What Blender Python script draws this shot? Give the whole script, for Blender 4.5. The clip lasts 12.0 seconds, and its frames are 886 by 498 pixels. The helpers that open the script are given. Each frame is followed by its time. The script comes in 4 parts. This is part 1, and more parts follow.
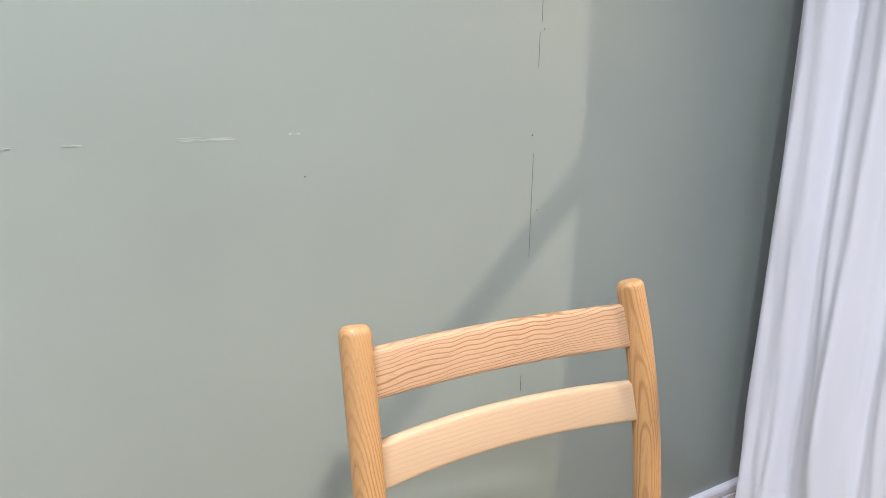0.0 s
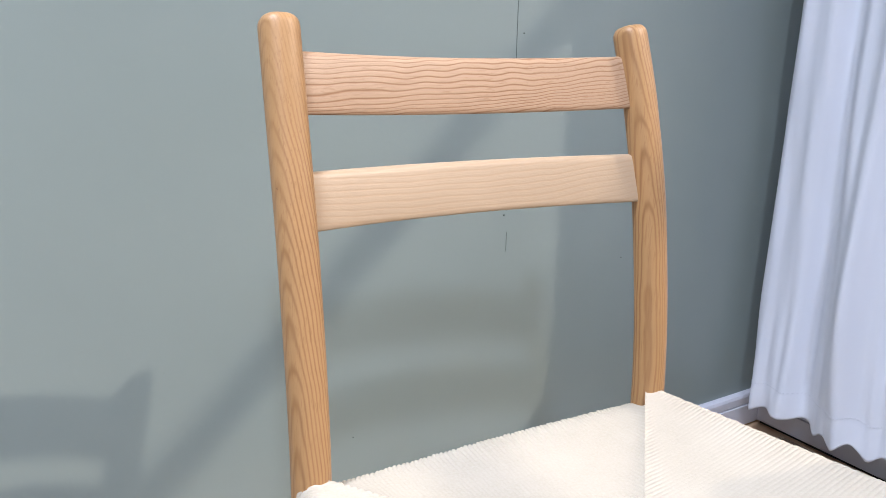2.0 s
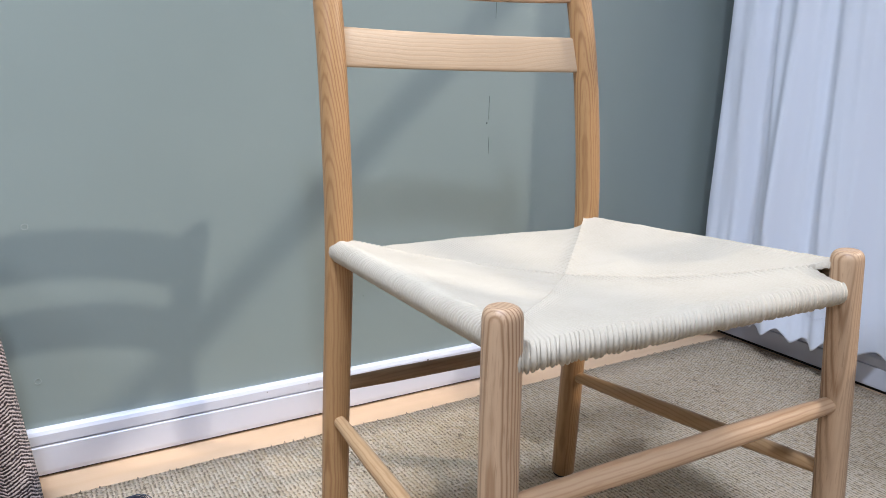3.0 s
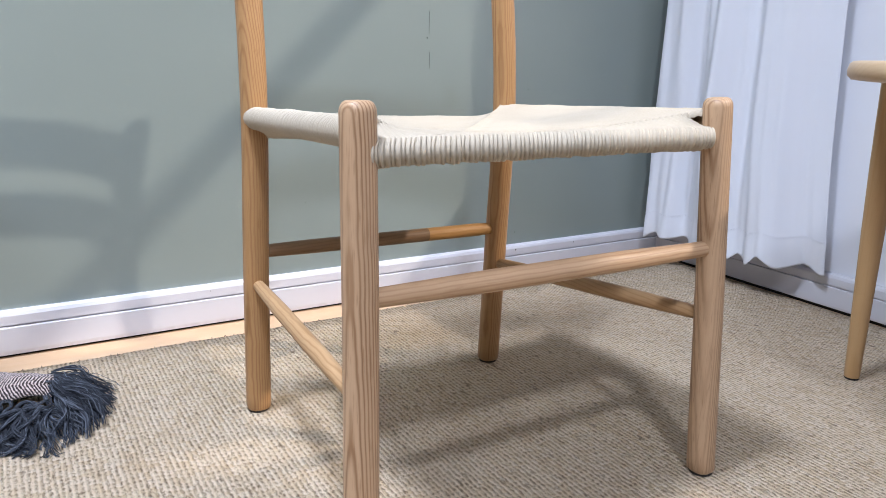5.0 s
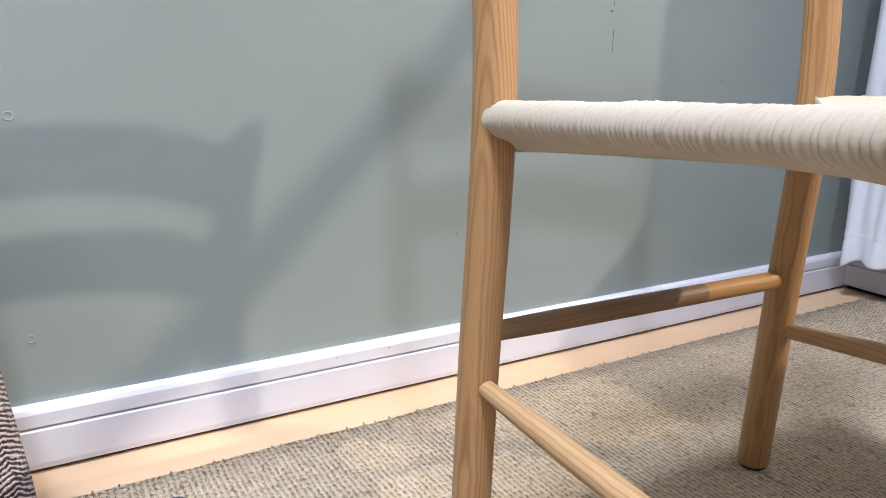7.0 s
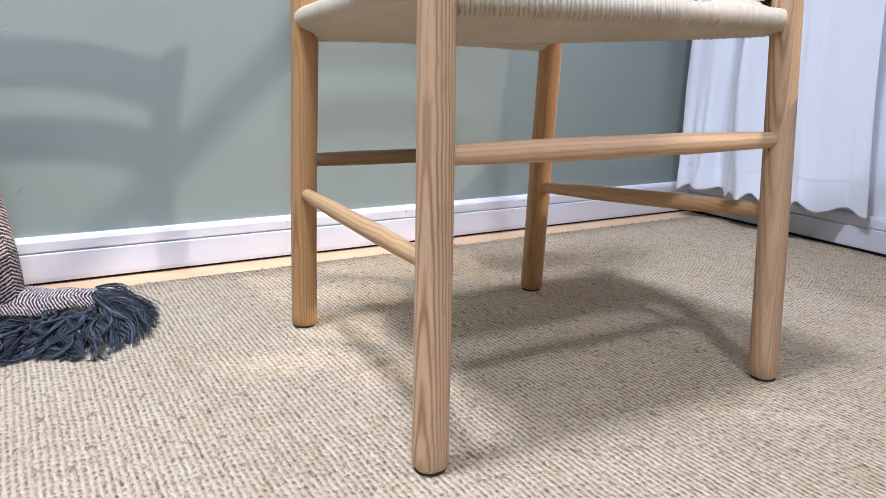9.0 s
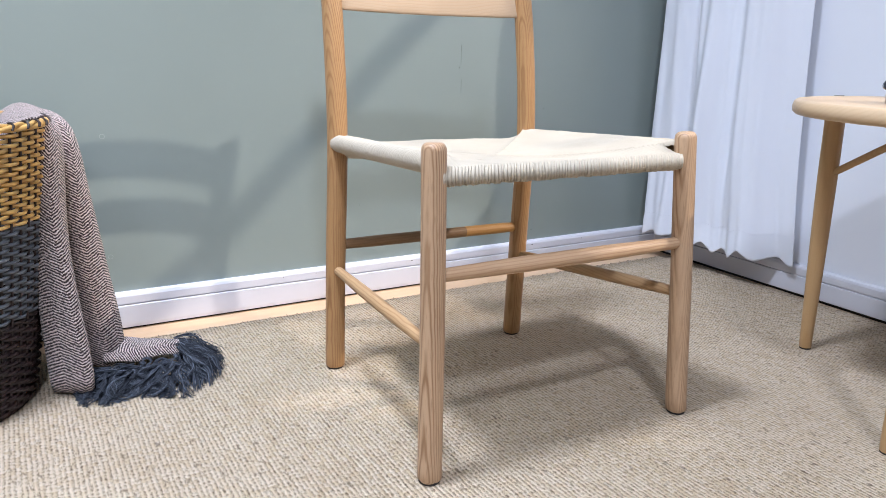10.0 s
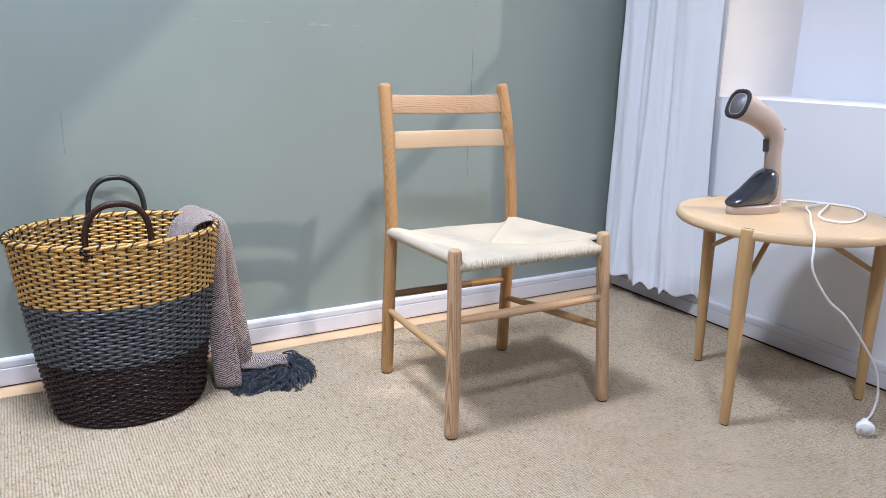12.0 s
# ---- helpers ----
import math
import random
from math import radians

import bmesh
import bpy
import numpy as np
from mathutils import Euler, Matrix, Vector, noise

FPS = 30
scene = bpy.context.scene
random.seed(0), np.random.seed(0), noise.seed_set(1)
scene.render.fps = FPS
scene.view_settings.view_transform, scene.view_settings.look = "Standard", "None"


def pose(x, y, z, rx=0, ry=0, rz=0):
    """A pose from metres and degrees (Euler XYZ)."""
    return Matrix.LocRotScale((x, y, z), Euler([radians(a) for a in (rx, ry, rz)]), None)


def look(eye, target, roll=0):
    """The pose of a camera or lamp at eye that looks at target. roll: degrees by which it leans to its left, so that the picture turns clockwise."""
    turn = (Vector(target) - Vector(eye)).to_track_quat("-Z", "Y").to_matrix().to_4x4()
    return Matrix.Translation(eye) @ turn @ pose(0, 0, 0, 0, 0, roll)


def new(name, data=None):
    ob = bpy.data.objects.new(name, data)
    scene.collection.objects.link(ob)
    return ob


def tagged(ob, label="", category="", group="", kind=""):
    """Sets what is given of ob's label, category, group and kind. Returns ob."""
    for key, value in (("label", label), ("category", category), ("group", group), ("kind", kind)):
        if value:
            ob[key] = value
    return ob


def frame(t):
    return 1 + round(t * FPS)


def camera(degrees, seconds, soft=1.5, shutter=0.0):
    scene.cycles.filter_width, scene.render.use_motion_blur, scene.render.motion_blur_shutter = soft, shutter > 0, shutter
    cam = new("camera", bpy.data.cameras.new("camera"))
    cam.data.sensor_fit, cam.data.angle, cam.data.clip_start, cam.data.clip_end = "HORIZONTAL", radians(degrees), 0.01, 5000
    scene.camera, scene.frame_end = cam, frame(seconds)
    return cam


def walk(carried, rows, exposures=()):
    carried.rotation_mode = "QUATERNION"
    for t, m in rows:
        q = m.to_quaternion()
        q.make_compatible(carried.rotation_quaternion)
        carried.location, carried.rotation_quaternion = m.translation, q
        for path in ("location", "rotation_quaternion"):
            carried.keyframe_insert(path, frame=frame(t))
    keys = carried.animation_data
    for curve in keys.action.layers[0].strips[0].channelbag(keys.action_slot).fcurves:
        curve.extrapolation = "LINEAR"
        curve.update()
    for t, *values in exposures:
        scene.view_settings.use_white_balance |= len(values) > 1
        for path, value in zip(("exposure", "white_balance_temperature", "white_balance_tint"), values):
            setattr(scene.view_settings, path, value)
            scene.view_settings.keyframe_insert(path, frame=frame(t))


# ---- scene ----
cam = camera(61.9, 12.0, 0.85)
PATH = [
    (0, (-1.476, -0.981, 1.078), (-0.472, 0.665, 0.546), 0.7),
    (0.5, (-1.375, -0.795, 0.998), (-0.378, 0.857, 0.474), 0.5),
    (1, (-1.324, -0.76, 0.881), (-0.335, 0.9, 0.364), 0.5),
    (1.5, (-1.344, -0.82, 0.807), (-0.352, 0.84, 0.297), 0.7),
    (2, (-1.39, -0.933, 0.77), (-0.389, 0.723, 0.266), 0.9),
    (2.5, (-1.443, -1.065, 0.713), (-0.453, 0.601, 0.217), 1.1),
    (3, (-1.537, -1.218, 0.628), (-0.538, 0.449, 0.156), 1.4),
    (3.5, (-1.596, -1.351, 0.543), (-0.589, 0.304, 0.044), 1.4),
    (3.7, (-1.616, -1.41, 0.5), (-0.613, 0.248, 0.002), 1.5),
    (4.1, (-1.615, -1.459, 0.464), (-0.612, 0.198, -0.037), 1.5),
    (4.5, (-1.564, -1.441, 0.469), (-0.562, 0.215, -0.035), 1.5),
    (4.9, (-1.496, -1.372, 0.490), (-0.494, 0.283, -0.017), 1.5),
    (5.3, (-1.444, -1.271, 0.503), (-0.442, 0.383, -0.007), 1.5),
    (5.5, (-1.429, -1.2, 0.5), (-0.43, 0.456, -0.011), 1.6),
    (6, (-1.484, -1.03, 0.497), (-0.49, 0.628, -0.014), 1.2),
    (6.5, (-1.522, -0.899, 0.5), (-0.538, 0.769, 0.0), 1.2),
    (7, (-1.524, -0.882, 0.457), (-0.539, 0.784, -0.048), 1.1),
    (7.5, (-1.535, -0.966, 0.396), (-0.554, 0.703, -0.107), 1.2),
    (7.7, (-1.541, -1.013, 0.378), (-0.557, 0.656, -0.121), 1.2),
    (8.1, (-1.540, -1.101, 0.354), (-0.555, 0.567, -0.146), 1.3),
    (8.5, (-1.531, -1.201, 0.344), (-0.544, 0.466, -0.156), 1.4),
    (8.9, (-1.533, -1.306, 0.359), (-0.545, 0.360, -0.142), 1.4),
    (9.3, (-1.565, -1.412, 0.411), (-0.576, 0.253, -0.09), 1.5),
    (9.5, (-1.598, -1.472, 0.457), (-0.613, 0.194, -0.048), 1.6),
    (10, (-1.672, -1.577, 0.566), (-0.695, 0.09, 0.048), 1.4),
    (10.5, (-1.74, -1.654, 0.708), (-0.758, 0.014, 0.207), 1.5),
    (11, (-1.873, -1.83, 0.824), (-0.894, -0.16, 0.322), 1.5),
    (11.5, (-1.996, -2.013, 0.859), (-1.024, -0.34, 0.354), 1.4),
    (12, (-2.054, -2.157, 0.872), (-1.08, -0.484, 0.37), 1.4),
]
walk(cam, [(t, look(eye, target, roll)) for t, eye, target, roll in PATH], [
    (0, 0.16, 6900, 14), (0.5, 0.23, 6750, 17), (1, 0.17, 6700, 21), (1.5, 0.12, 6550, 21), (2, -0.02, 6100, 14), (2.5, -0.1, 5980, 11), (3, -0.18, 5980, 11), (3.7, 0.04, 6020, 12), (5.5, 0.0, 6180, 13), (6.5, 0.0, 6200, 13), (7.5, 0.17, 6400, 15), (9.5, 0.12, 6080, 13), (12, -0.08, 6200, 12)])

# ---- world, sun and lamps ----
SUN_WAY = Vector((1.256, -1.0, 1.206)).normalized()
world = bpy.data.worlds.new("sky")
scene.world = world
world.use_nodes = True
sky = world.node_tree.nodes.new("ShaderNodeTexSky")
sky.sky_type = "NISHITA"
sky.sun_disc = False
sky.sun_elevation = math.asin(SUN_WAY.z)
sky.sun_rotation = math.atan2(SUN_WAY.x, SUN_WAY.y)
world.node_tree.links.new(sky.outputs[0], world.node_tree.nodes["Background"].inputs[0])
world.node_tree.nodes["Background"].inputs[1].default_value = 0.15
sun = new("sun", bpy.data.lights.new("sun", "SUN"))
sun.data.energy, sun.data.angle, sun.data.color = 2.15, radians(1.0), (1.0, 0.89, 0.74)
sun.matrix_world = look(SUN_WAY * 8, (0, 0, 0))


def unseen_ceiling_lamp(x, y, z, size, watts, spread, colour):
    lamp = new("unseen_ceiling_lamp", bpy.data.lights.new("unseen_ceiling_lamp", "AREA"))
    lamp.data.shape, lamp.data.size, lamp.data.energy, lamp.data.color = "DISK", size, watts, colour
    lamp.data.spread = radians(spread)
    lamp.matrix_world = pose(x, y, z)
    return lamp


CEILING = 3.2
# two placed from the shadows they cast; the third is only added fill
LAMPS = ((-1.90, -2.55, 0.26, 76, 180), (-2.00, -0.66, 0.50, 58, 114), (-3.3, -2.5, 0.90, 42, 180))
for lamp_x, lamp_y, lamp_size, lamp_watts, lamp_spread in LAMPS:
    unseen_ceiling_lamp(lamp_x, lamp_y, CEILING - 0.07, lamp_size, lamp_watts, lamp_spread, (0.785, 0.86, 1.0))


# ---- materials ----
def material(name, colour, rough=0.6, metal=0.0, spec=0.5):
    m = bpy.data.materials.new(name)
    m.use_nodes = True
    b = m.node_tree.nodes["Principled BSDF"]
    b.inputs["Base Color"].default_value = (*colour, 1)
    b.inputs["Roughness"].default_value = rough
    b.inputs["Metallic"].default_value = metal
    b.inputs["Specular IOR Level"].default_value = spec
    return m


class Net:
    """A short hand for node trees."""

    def __init__(self, m):
        self.t = m.node_tree
        self.b = self.t.nodes["Principled BSDF"]

    def node(self, kind, links=(), **values):
        n = self.t.nodes.new("ShaderNode" + kind)
        for key, value in values.items():
            setattr(n, key, value)
        for key, value in links:
            if isinstance(value, bpy.types.NodeSocket):
                self.t.links.new(value, n.inputs[key])
            else:
                n.inputs[key].default_value = value
        return n

    def coords(self, scale, which="Object", turn=(0, 0, 0)):
        c = self.node("TexCoord")
        return self.node("Mapping", [("Vector", c.outputs[which]), ("Scale", scale), ("Rotation", turn)]).outputs[0]

    def noise(self, vector, scale, detail=3, rough=0.55):
        return self.node("TexNoise", [("Vector", vector), ("Scale", scale), ("Detail", detail), ("Roughness", rough)]).outputs[0]

    def maths(self, op, a, b=0.0):
        return self.node("Math", [(0, a), (1, b)], operation=op).outputs[0]

    def ramp(self, value, stops):
        n = self.node("ValToRGB", [(0, value)])
        e = n.color_ramp.elements
        e[0].position, e[0].color = stops[0][0], (*stops[0][1], 1)
        e[1].position, e[1].color = stops[-1][0], (*stops[-1][1], 1)
        for at, c in stops[1:-1]:
            x = e.new(at)
            x.color = (*c, 1)
        return n.outputs[0]

    def mix(self, factor, a, b, how="MIX"):
        n = self.node("Mix", [(0, factor)], data_type="RGBA", blend_type=how)
        for key, value in ((6, a), (7, b)):
            if isinstance(value, bpy.types.NodeSocket):
                self.t.links.new(value, n.inputs[key])
            else:
                n.inputs[key].default_value = (*value, 1)
        return n.outputs[2]

    def colour(self, socket):
        self.t.links.new(socket, self.b.inputs["Base Color"])

    def rough(self, socket):
        self.t.links.new(socket, self.b.inputs["Roughness"])

    def bump(self, height, strength, distance=0.001):
        n = self.node("Bump", [("Height", height), ("Strength", strength), ("Distance", distance)])
        self.t.links.new(n.outputs[0], self.b.inputs["Normal"])


def paint(name, colour, rough=0.55, vary=0.06, bump=0.08):
    m = material(name, colour, rough)
    n = Net(m)
    big = n.noise(n.coords((1, 1, 1)), 1.7, 4)
    fine = n.noise(n.coords((1, 1, 1)), 160, 2)
    a = tuple(c * (1 - vary) for c in colour)
    b = tuple(min(1, c * (1 + vary)) for c in colour)
    n.colour(n.ramp(big, [(0.3, a), (0.7, b)]))
    n.rough(n.maths("MULTIPLY_ADD", fine, 0.15))
    n.t.nodes[-1].inputs[2].default_value = rough - 0.07
    n.bump(fine, bump, 0.0006)
    return m


def wood(name, axis, light, dark, rings=150.0, wander=9.0, rough=0.5, seed=0.0, wiggle=0.8, strong=0.7, thin=4.0):
    """Plain-sawn pale wood with thin growth lines that run along an axis."""
    m = material(name, light, rough, spec=0.35)
    n = Net(m)
    stretch = [1.0, 1.0, 1.0]
    stretch["xyz".index(axis)] = 0.10
    half = [0.6, 0.6, 0.6]
    half["xyz".index(axis)] = 1.0
    move = (seed, seed * 1.7, seed * 0.6)
    shift = n.node("Mapping", [("Vector", n.coords(tuple(stretch))), ("Location", move)]).outputs[0]
    near = n.node("Mapping", [("Vector", n.coords(tuple(half))), ("Location", move)]).outputs[0]
    warp = n.maths("ADD", n.maths("MULTIPLY", n.noise(shift, 14, 2, 0.45), wander), n.maths("MULTIPLY", n.noise(near, 24, 1, 0.4), wiggle * 3))
    parts = n.node("SeparateXYZ", [(0, shift)])
    across = {"x": "zy", "y": "zx", "z": "xy"}[axis]
    s = n.maths("ADD", parts.outputs["xyz".index(across[0])], n.maths("MULTIPLY", parts.outputs["xyz".index(across[1])], 0.55))
    phase = n.maths("MULTIPLY", n.maths("ADD", n.maths("MULTIPLY", s, rings), warp), 6.283)
    lines = n.maths("ADD", n.maths("MULTIPLY", n.maths("SINE", phase), 0.62), 0.5)
    sharp = n.maths("POWER", lines, thin)
    fade = n.maths("ADD", n.maths("MULTIPLY", n.noise(shift, 22, 3), 1.9), -0.35)
    streak = list(stretch)
    streak["xyz".index(axis)] = 0.03
    fibre = n.noise(n.coords(tuple(streak)), 900, 2)
    tone = n.noise(n.coords((1, 1, 1)), 7, 3)
    base = n.mix(tone, tuple(c * 0.90 for c in light), tuple(min(1, c * 1.09) for c in light))
    lined = n.mix(n.maths("MULTIPLY", n.maths("MULTIPLY", sharp, fade), strong * 1.5), base, dark)
    pore = list(stretch)
    pore["xyz".index(axis)] = 0.045
    pores = n.ramp(n.noise(n.coords(tuple(pore)), 620, 2, 0.6), [(0.56, (0, 0, 0)), (0.70, (1, 1, 1))])
    grained = n.mix(n.maths("MULTIPLY", fibre, 0.24), lined, dark)
    n.colour(n.mix(n.maths("MULTIPLY", pores, min(0.55, strong * 0.75)), grained, dark))
    n.rough(n.maths("ADD", n.maths("MULTIPLY", fibre, 0.2), rough - 0.1))
    n.bump(n.maths("SUBTRACT", fibre, n.maths("MULTIPLY", sharp, 0.5)), 0.18, 0.0005)
    return m


SAGE = paint("sage_paint", (0.236, 0.275, 0.254), 0.31, 0.05)
WHITE = paint("white_paint", (0.71, 0.73, 0.785), 0.6, 0.015)
REVEALED = paint("beige_reveal", (0.80, 0.755, 0.715), 0.7, 0.05)
TRIM = paint("white_trim", (0.60, 0.60, 0.645), 0.45, 0.02)
# dark tone for the unseen walls and ceiling, chosen to limit bounce
BOUNCE_GREY = paint("bounce_grey", (0.20, 0.20, 0.21), 0.8, 0.03)
DARK = material("dark_gap", (0.012, 0.011, 0.010), 0.9)
SEAM = material("seam_shadow", (0.08, 0.095, 0.085), 0.9)
SCUFF = paint("pale_scuff", (0.36, 0.385, 0.365), 0.8, 0.15)
FLOORWOOD = wood("floor_wood", "x", (0.60, 0.41, 0.255), (0.54, 0.35, 0.20), 24, 2.0, 0.4, 0.0, 0.1, 0.4, 2.0)
ASH, ASHD = (0.440, 0.250, 0.107), (0.23, 0.105, 0.038)
WOOD_Z = wood("ash_upright", "z", ASH, ASHD, 300, 5, 0.42, 0.0, 0.35, 0.46, 2.6)
WOOD_ZL = wood("ash_upright_striped", "z", (0.53, 0.355, 0.215), (0.26, 0.140, 0.068), 300, 4, 0.45, 0.37, 0.2, 0.66, 2.2)
WOOD_X = wood("ash_slat_figured", "x", (0.455, 0.293, 0.178), (0.27, 0.135, 0.062), 225, 14, 0.42, 4.1, 0.75, 0.60, 5.0)
WOOD_X2 = wood("ash_slat_plain", "x", (0.435, 0.312, 0.200), (0.42, 0.27, 0.15), 170, 4, 0.42, 1.9, 0.25, 0.30, 3.0)
WOOD_X3 = wood("ash_front_stretcher", "x", (0.53, 0.352, 0.210), (0.39, 0.22, 0.115), 200, 4, 0.45, 2.9, 0.2, 0.5, 3.0)
WOOD_Y = wood("ash_stretcher", "y", (0.49, 0.312, 0.160), (0.34, 0.185, 0.080), 170, 5, 0.45, 2.3, 0.3, 0.5, 3.0)
WOOD_DARK = wood("ash_heartwood", "x", (0.235, 0.138, 0.068), (0.15, 0.080, 0.038), 200, 6, 0.5, 0.3, 0.5, 0.22, 3.0)
WOOD_AMBER = wood("ash_sapwood", "x", (0.47, 0.25, 0.080), (0.36, 0.17, 0.05), 200, 6, 0.5, 0.3, 0.5, 0.22, 3.0)
BIRCH_X = wood("birch_top", "x", (0.59, 0.425, 0.262), (0.50, 0.34, 0.195), 110, 3, 0.4, 0.2, 0.15, 0.22, 2.0)
BIRCH_Z = wood("birch_leg", "z", (0.47, 0.300, 0.145), (0.37, 0.20, 0.075), 160, 4, 0.45, 0.6, 0.2, 0.25, 2.0)


def cord_material():
    m = material("paper_cord", (0.76, 0.69, 0.56), 0.85, spec=0.2)
    n = Net(m)
    fine = n.noise(n.coords((1, 1, 1)), 420, 3)
    big = n.noise(n.coords((1, 1, 1)), 16, 3)
    n.colour(n.mix(fine, n.ramp(big, [(0.3, (0.395, 0.335, 0.250)), (0.7, (0.465, 0.405, 0.315))]), (0.50, 0.440, 0.350)))
    n.bump(fine, 0.32, 0.0006)
    return m


def rug_material():
    """Ribs of loops that run towards the green wall, with shade painted into the gaps between the loops and a speckle
    of darker yarn.
    """
    m = material("flatwoven_rug", (0.45, 0.385, 0.29), 0.95, spec=0.1)
    n = Net(m)
    c = n.coords((1, 1, 1))
    wob = n.noise(c, 26, 2)
    p = n.node("SeparateXYZ", [(0, c)])
    across = n.maths("ADD", n.maths("MULTIPLY", p.outputs[0], 1 / 0.0066), n.maths("MULTIPLY", wob, 0.55))
    rib = n.maths("FLOOR", across)
    ribs = n.maths("MULTIPLY", n.maths("ADD", n.maths("SINE", n.maths("MULTIPLY", n.maths("SUBTRACT", across, 0.25), 6.283)), 1.0), 0.5)
    start = n.node("TexWhiteNoise", [("W", rib)], noise_dimensions="1D").outputs[0]
    on = n.maths("ADD", n.maths("ADD", n.maths("MULTIPLY", p.outputs[1], 1 / 0.0098), n.maths("MULTIPLY", start, 0.6)), n.maths("MULTIPLY", n.noise(c, 60, 2), 1.2))
    stitch = n.maths("MULTIPLY", n.maths("ADD", n.maths("SINE", n.maths("MULTIPLY", on, 6.283)), 1.0), 0.5)
    cell = n.node("CombineXYZ", [(0, rib), (1, n.maths("FLOOR", on))]).outputs[0]
    tint = n.node("TexWhiteNoise", [("Vector", cell)], noise_dimensions="2D").outputs[0]
    loops = n.noise(n.coords((270, 170, 100)), 1.0, 3, 0.7)
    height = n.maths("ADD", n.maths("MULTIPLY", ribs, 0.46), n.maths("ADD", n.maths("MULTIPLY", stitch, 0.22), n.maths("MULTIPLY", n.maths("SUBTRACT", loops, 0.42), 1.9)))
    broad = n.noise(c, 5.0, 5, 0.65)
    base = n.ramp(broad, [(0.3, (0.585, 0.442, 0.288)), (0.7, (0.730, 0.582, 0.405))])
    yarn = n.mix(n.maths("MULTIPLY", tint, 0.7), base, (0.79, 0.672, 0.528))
    # shade between the loops is put into the colour, by bump height
    gap_shaded = n.mix(n.ramp(height, [(0.02, (0.85, 0.85, 0.85)), (0.34, (0.26, 0.26, 0.26)), (0.62, (0, 0, 0))]), yarn, (0.175, 0.118, 0.070))
    flecks = n.noise(n.coords((150, 48, 100)), 1.0, 2)
    dark = n.ramp(flecks, [(0.30, (1, 1, 1)), (0.40, (0, 0, 0))])
    n.colour(n.mix(n.maths("MULTIPLY", dark, 0.65), gap_shaded, (0.15, 0.098, 0.062)))
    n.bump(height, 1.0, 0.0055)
    return m


def cloth_material(name, colour, alpha=0.0):
    m = material(name, colour, 0.9, spec=0.15)
    n = Net(m)
    c = n.coords((1, 1, 1))
    weave = n.noise(c, 700, 2)
    n.bump(weave, 0.2, 0.0004)
    n.b.inputs["Sheen Weight"].default_value = 0.1
    if alpha:
        out = n.t.nodes["Material Output"]
        tr = n.node("BsdfTranslucent", [("Color", (*colour, 1))])
        mix = n.node("MixShader", [(0, alpha), (1, n.b.outputs[0]), (2, tr.outputs[0])])
        n.t.links.new(mix.outputs[0], out.inputs[0])
    return m


def herringbone_material():
    m = material("herringbone_wool", (0.4, 0.33, 0.3), 0.95, spec=0.1)
    n = Net(m)
    uv = n.coords((1, 1, 1), "UV")
    p = n.node("SeparateXYZ", [(0, uv)])
    zig = n.maths("PINGPONG", n.maths("ADD", p.outputs[0], n.maths("MULTIPLY", n.noise(uv, 90, 2), 0.009)), 0.021)
    phase = n.maths("MULTIPLY", n.maths("ADD", p.outputs[1], n.maths("MULTIPLY", zig, 0.62)), 6.283 / 0.0050)
    fuzz = n.noise(n.coords((1, 1, 1)), 330, 3)
    s = n.maths("ADD", n.maths("MULTIPLY", n.maths("SINE", phase), 0.62), n.maths("MULTIPLY", n.maths("SUBTRACT", fuzz, 0.5), 3.0))
    n.colour(n.ramp(n.maths("ADD", s, 0.5), [(0.25, (0.030, 0.020, 0.019)), (0.60, (0.30, 0.230, 0.210)), (0.95, (0.57, 0.465, 0.44))]))
    n.bump(n.maths("ADD", s, fuzz), 0.7, 0.0015)
    n.b.inputs["Sheen Weight"].default_value = 0.25
    return m


def strand_material(name, a, b, rough=0.45, shared=False, few=1.0):
    m = material(name, a, rough, spec=0.4)
    n = Net(m)
    g = n.node("NewGeometry").outputs["Random Per Island"] if shared else n.node("ObjectInfo").outputs["Random"]
    grain = n.noise(n.coords((1, 1, 1)), 60, 3)
    blend = n.maths("MULTIPLY", n.maths("ADD", g, grain), 0.5)
    n.colour(n.mix(n.maths("POWER", blend, few), a, b))
    n.bump(n.noise(n.coords((1, 1, 1)), 400, 2), 0.25, 0.0005)
    return m


CORD = cord_material()
RUG = rug_material()
CURTAIN = cloth_material("white_cotton", (0.79, 0.81, 0.865), 0.18)
WOOL = herringbone_material()
YARN = strand_material("loose_yarn", (0.10, 0.065, 0.04), (0.42, 0.33, 0.24), 0.9, True)
# the few pale strands put the navy yarn's highlights into its colour
FRINGE = strand_material("navy_yarn_glints", (0.004, 0.006, 0.012), (0.30, 0.34, 0.42), 0.8, True, 3.6)
HONEY = strand_material("honey_rattan", (0.33, 0.16, 0.030), (0.74, 0.47, 0.16), 0.30)
GREYW = strand_material("grey_rattan", (0.040, 0.045, 0.054), (0.145, 0.157, 0.176), 0.36)
BROWNW = strand_material("brown_rattan", (0.009, 0.005, 0.005), (0.040, 0.021, 0.019), 0.36)
BLACKENED = paint("blackened_wrapped_handle", (0.012, 0.014, 0.013), 0.42, 0.3, 0.4)
LEATHER = paint("dark_wrapped_handle", (0.040, 0.016, 0.011), 0.45, 0.3, 0.4)
LEATHER.node_tree.nodes["Principled BSDF"].inputs["Specular IOR Level"].default_value = 0.22
BEIGE = paint("champagne_plastic", (0.43, 0.345, 0.30), 0.36, 0.02, 0.02)
TANK = material("smoked_plastic", (0.030, 0.032, 0.042), 0.12)
TANK.node_tree.nodes["Principled BSDF"].inputs["Coat Weight"].default_value = 0.5
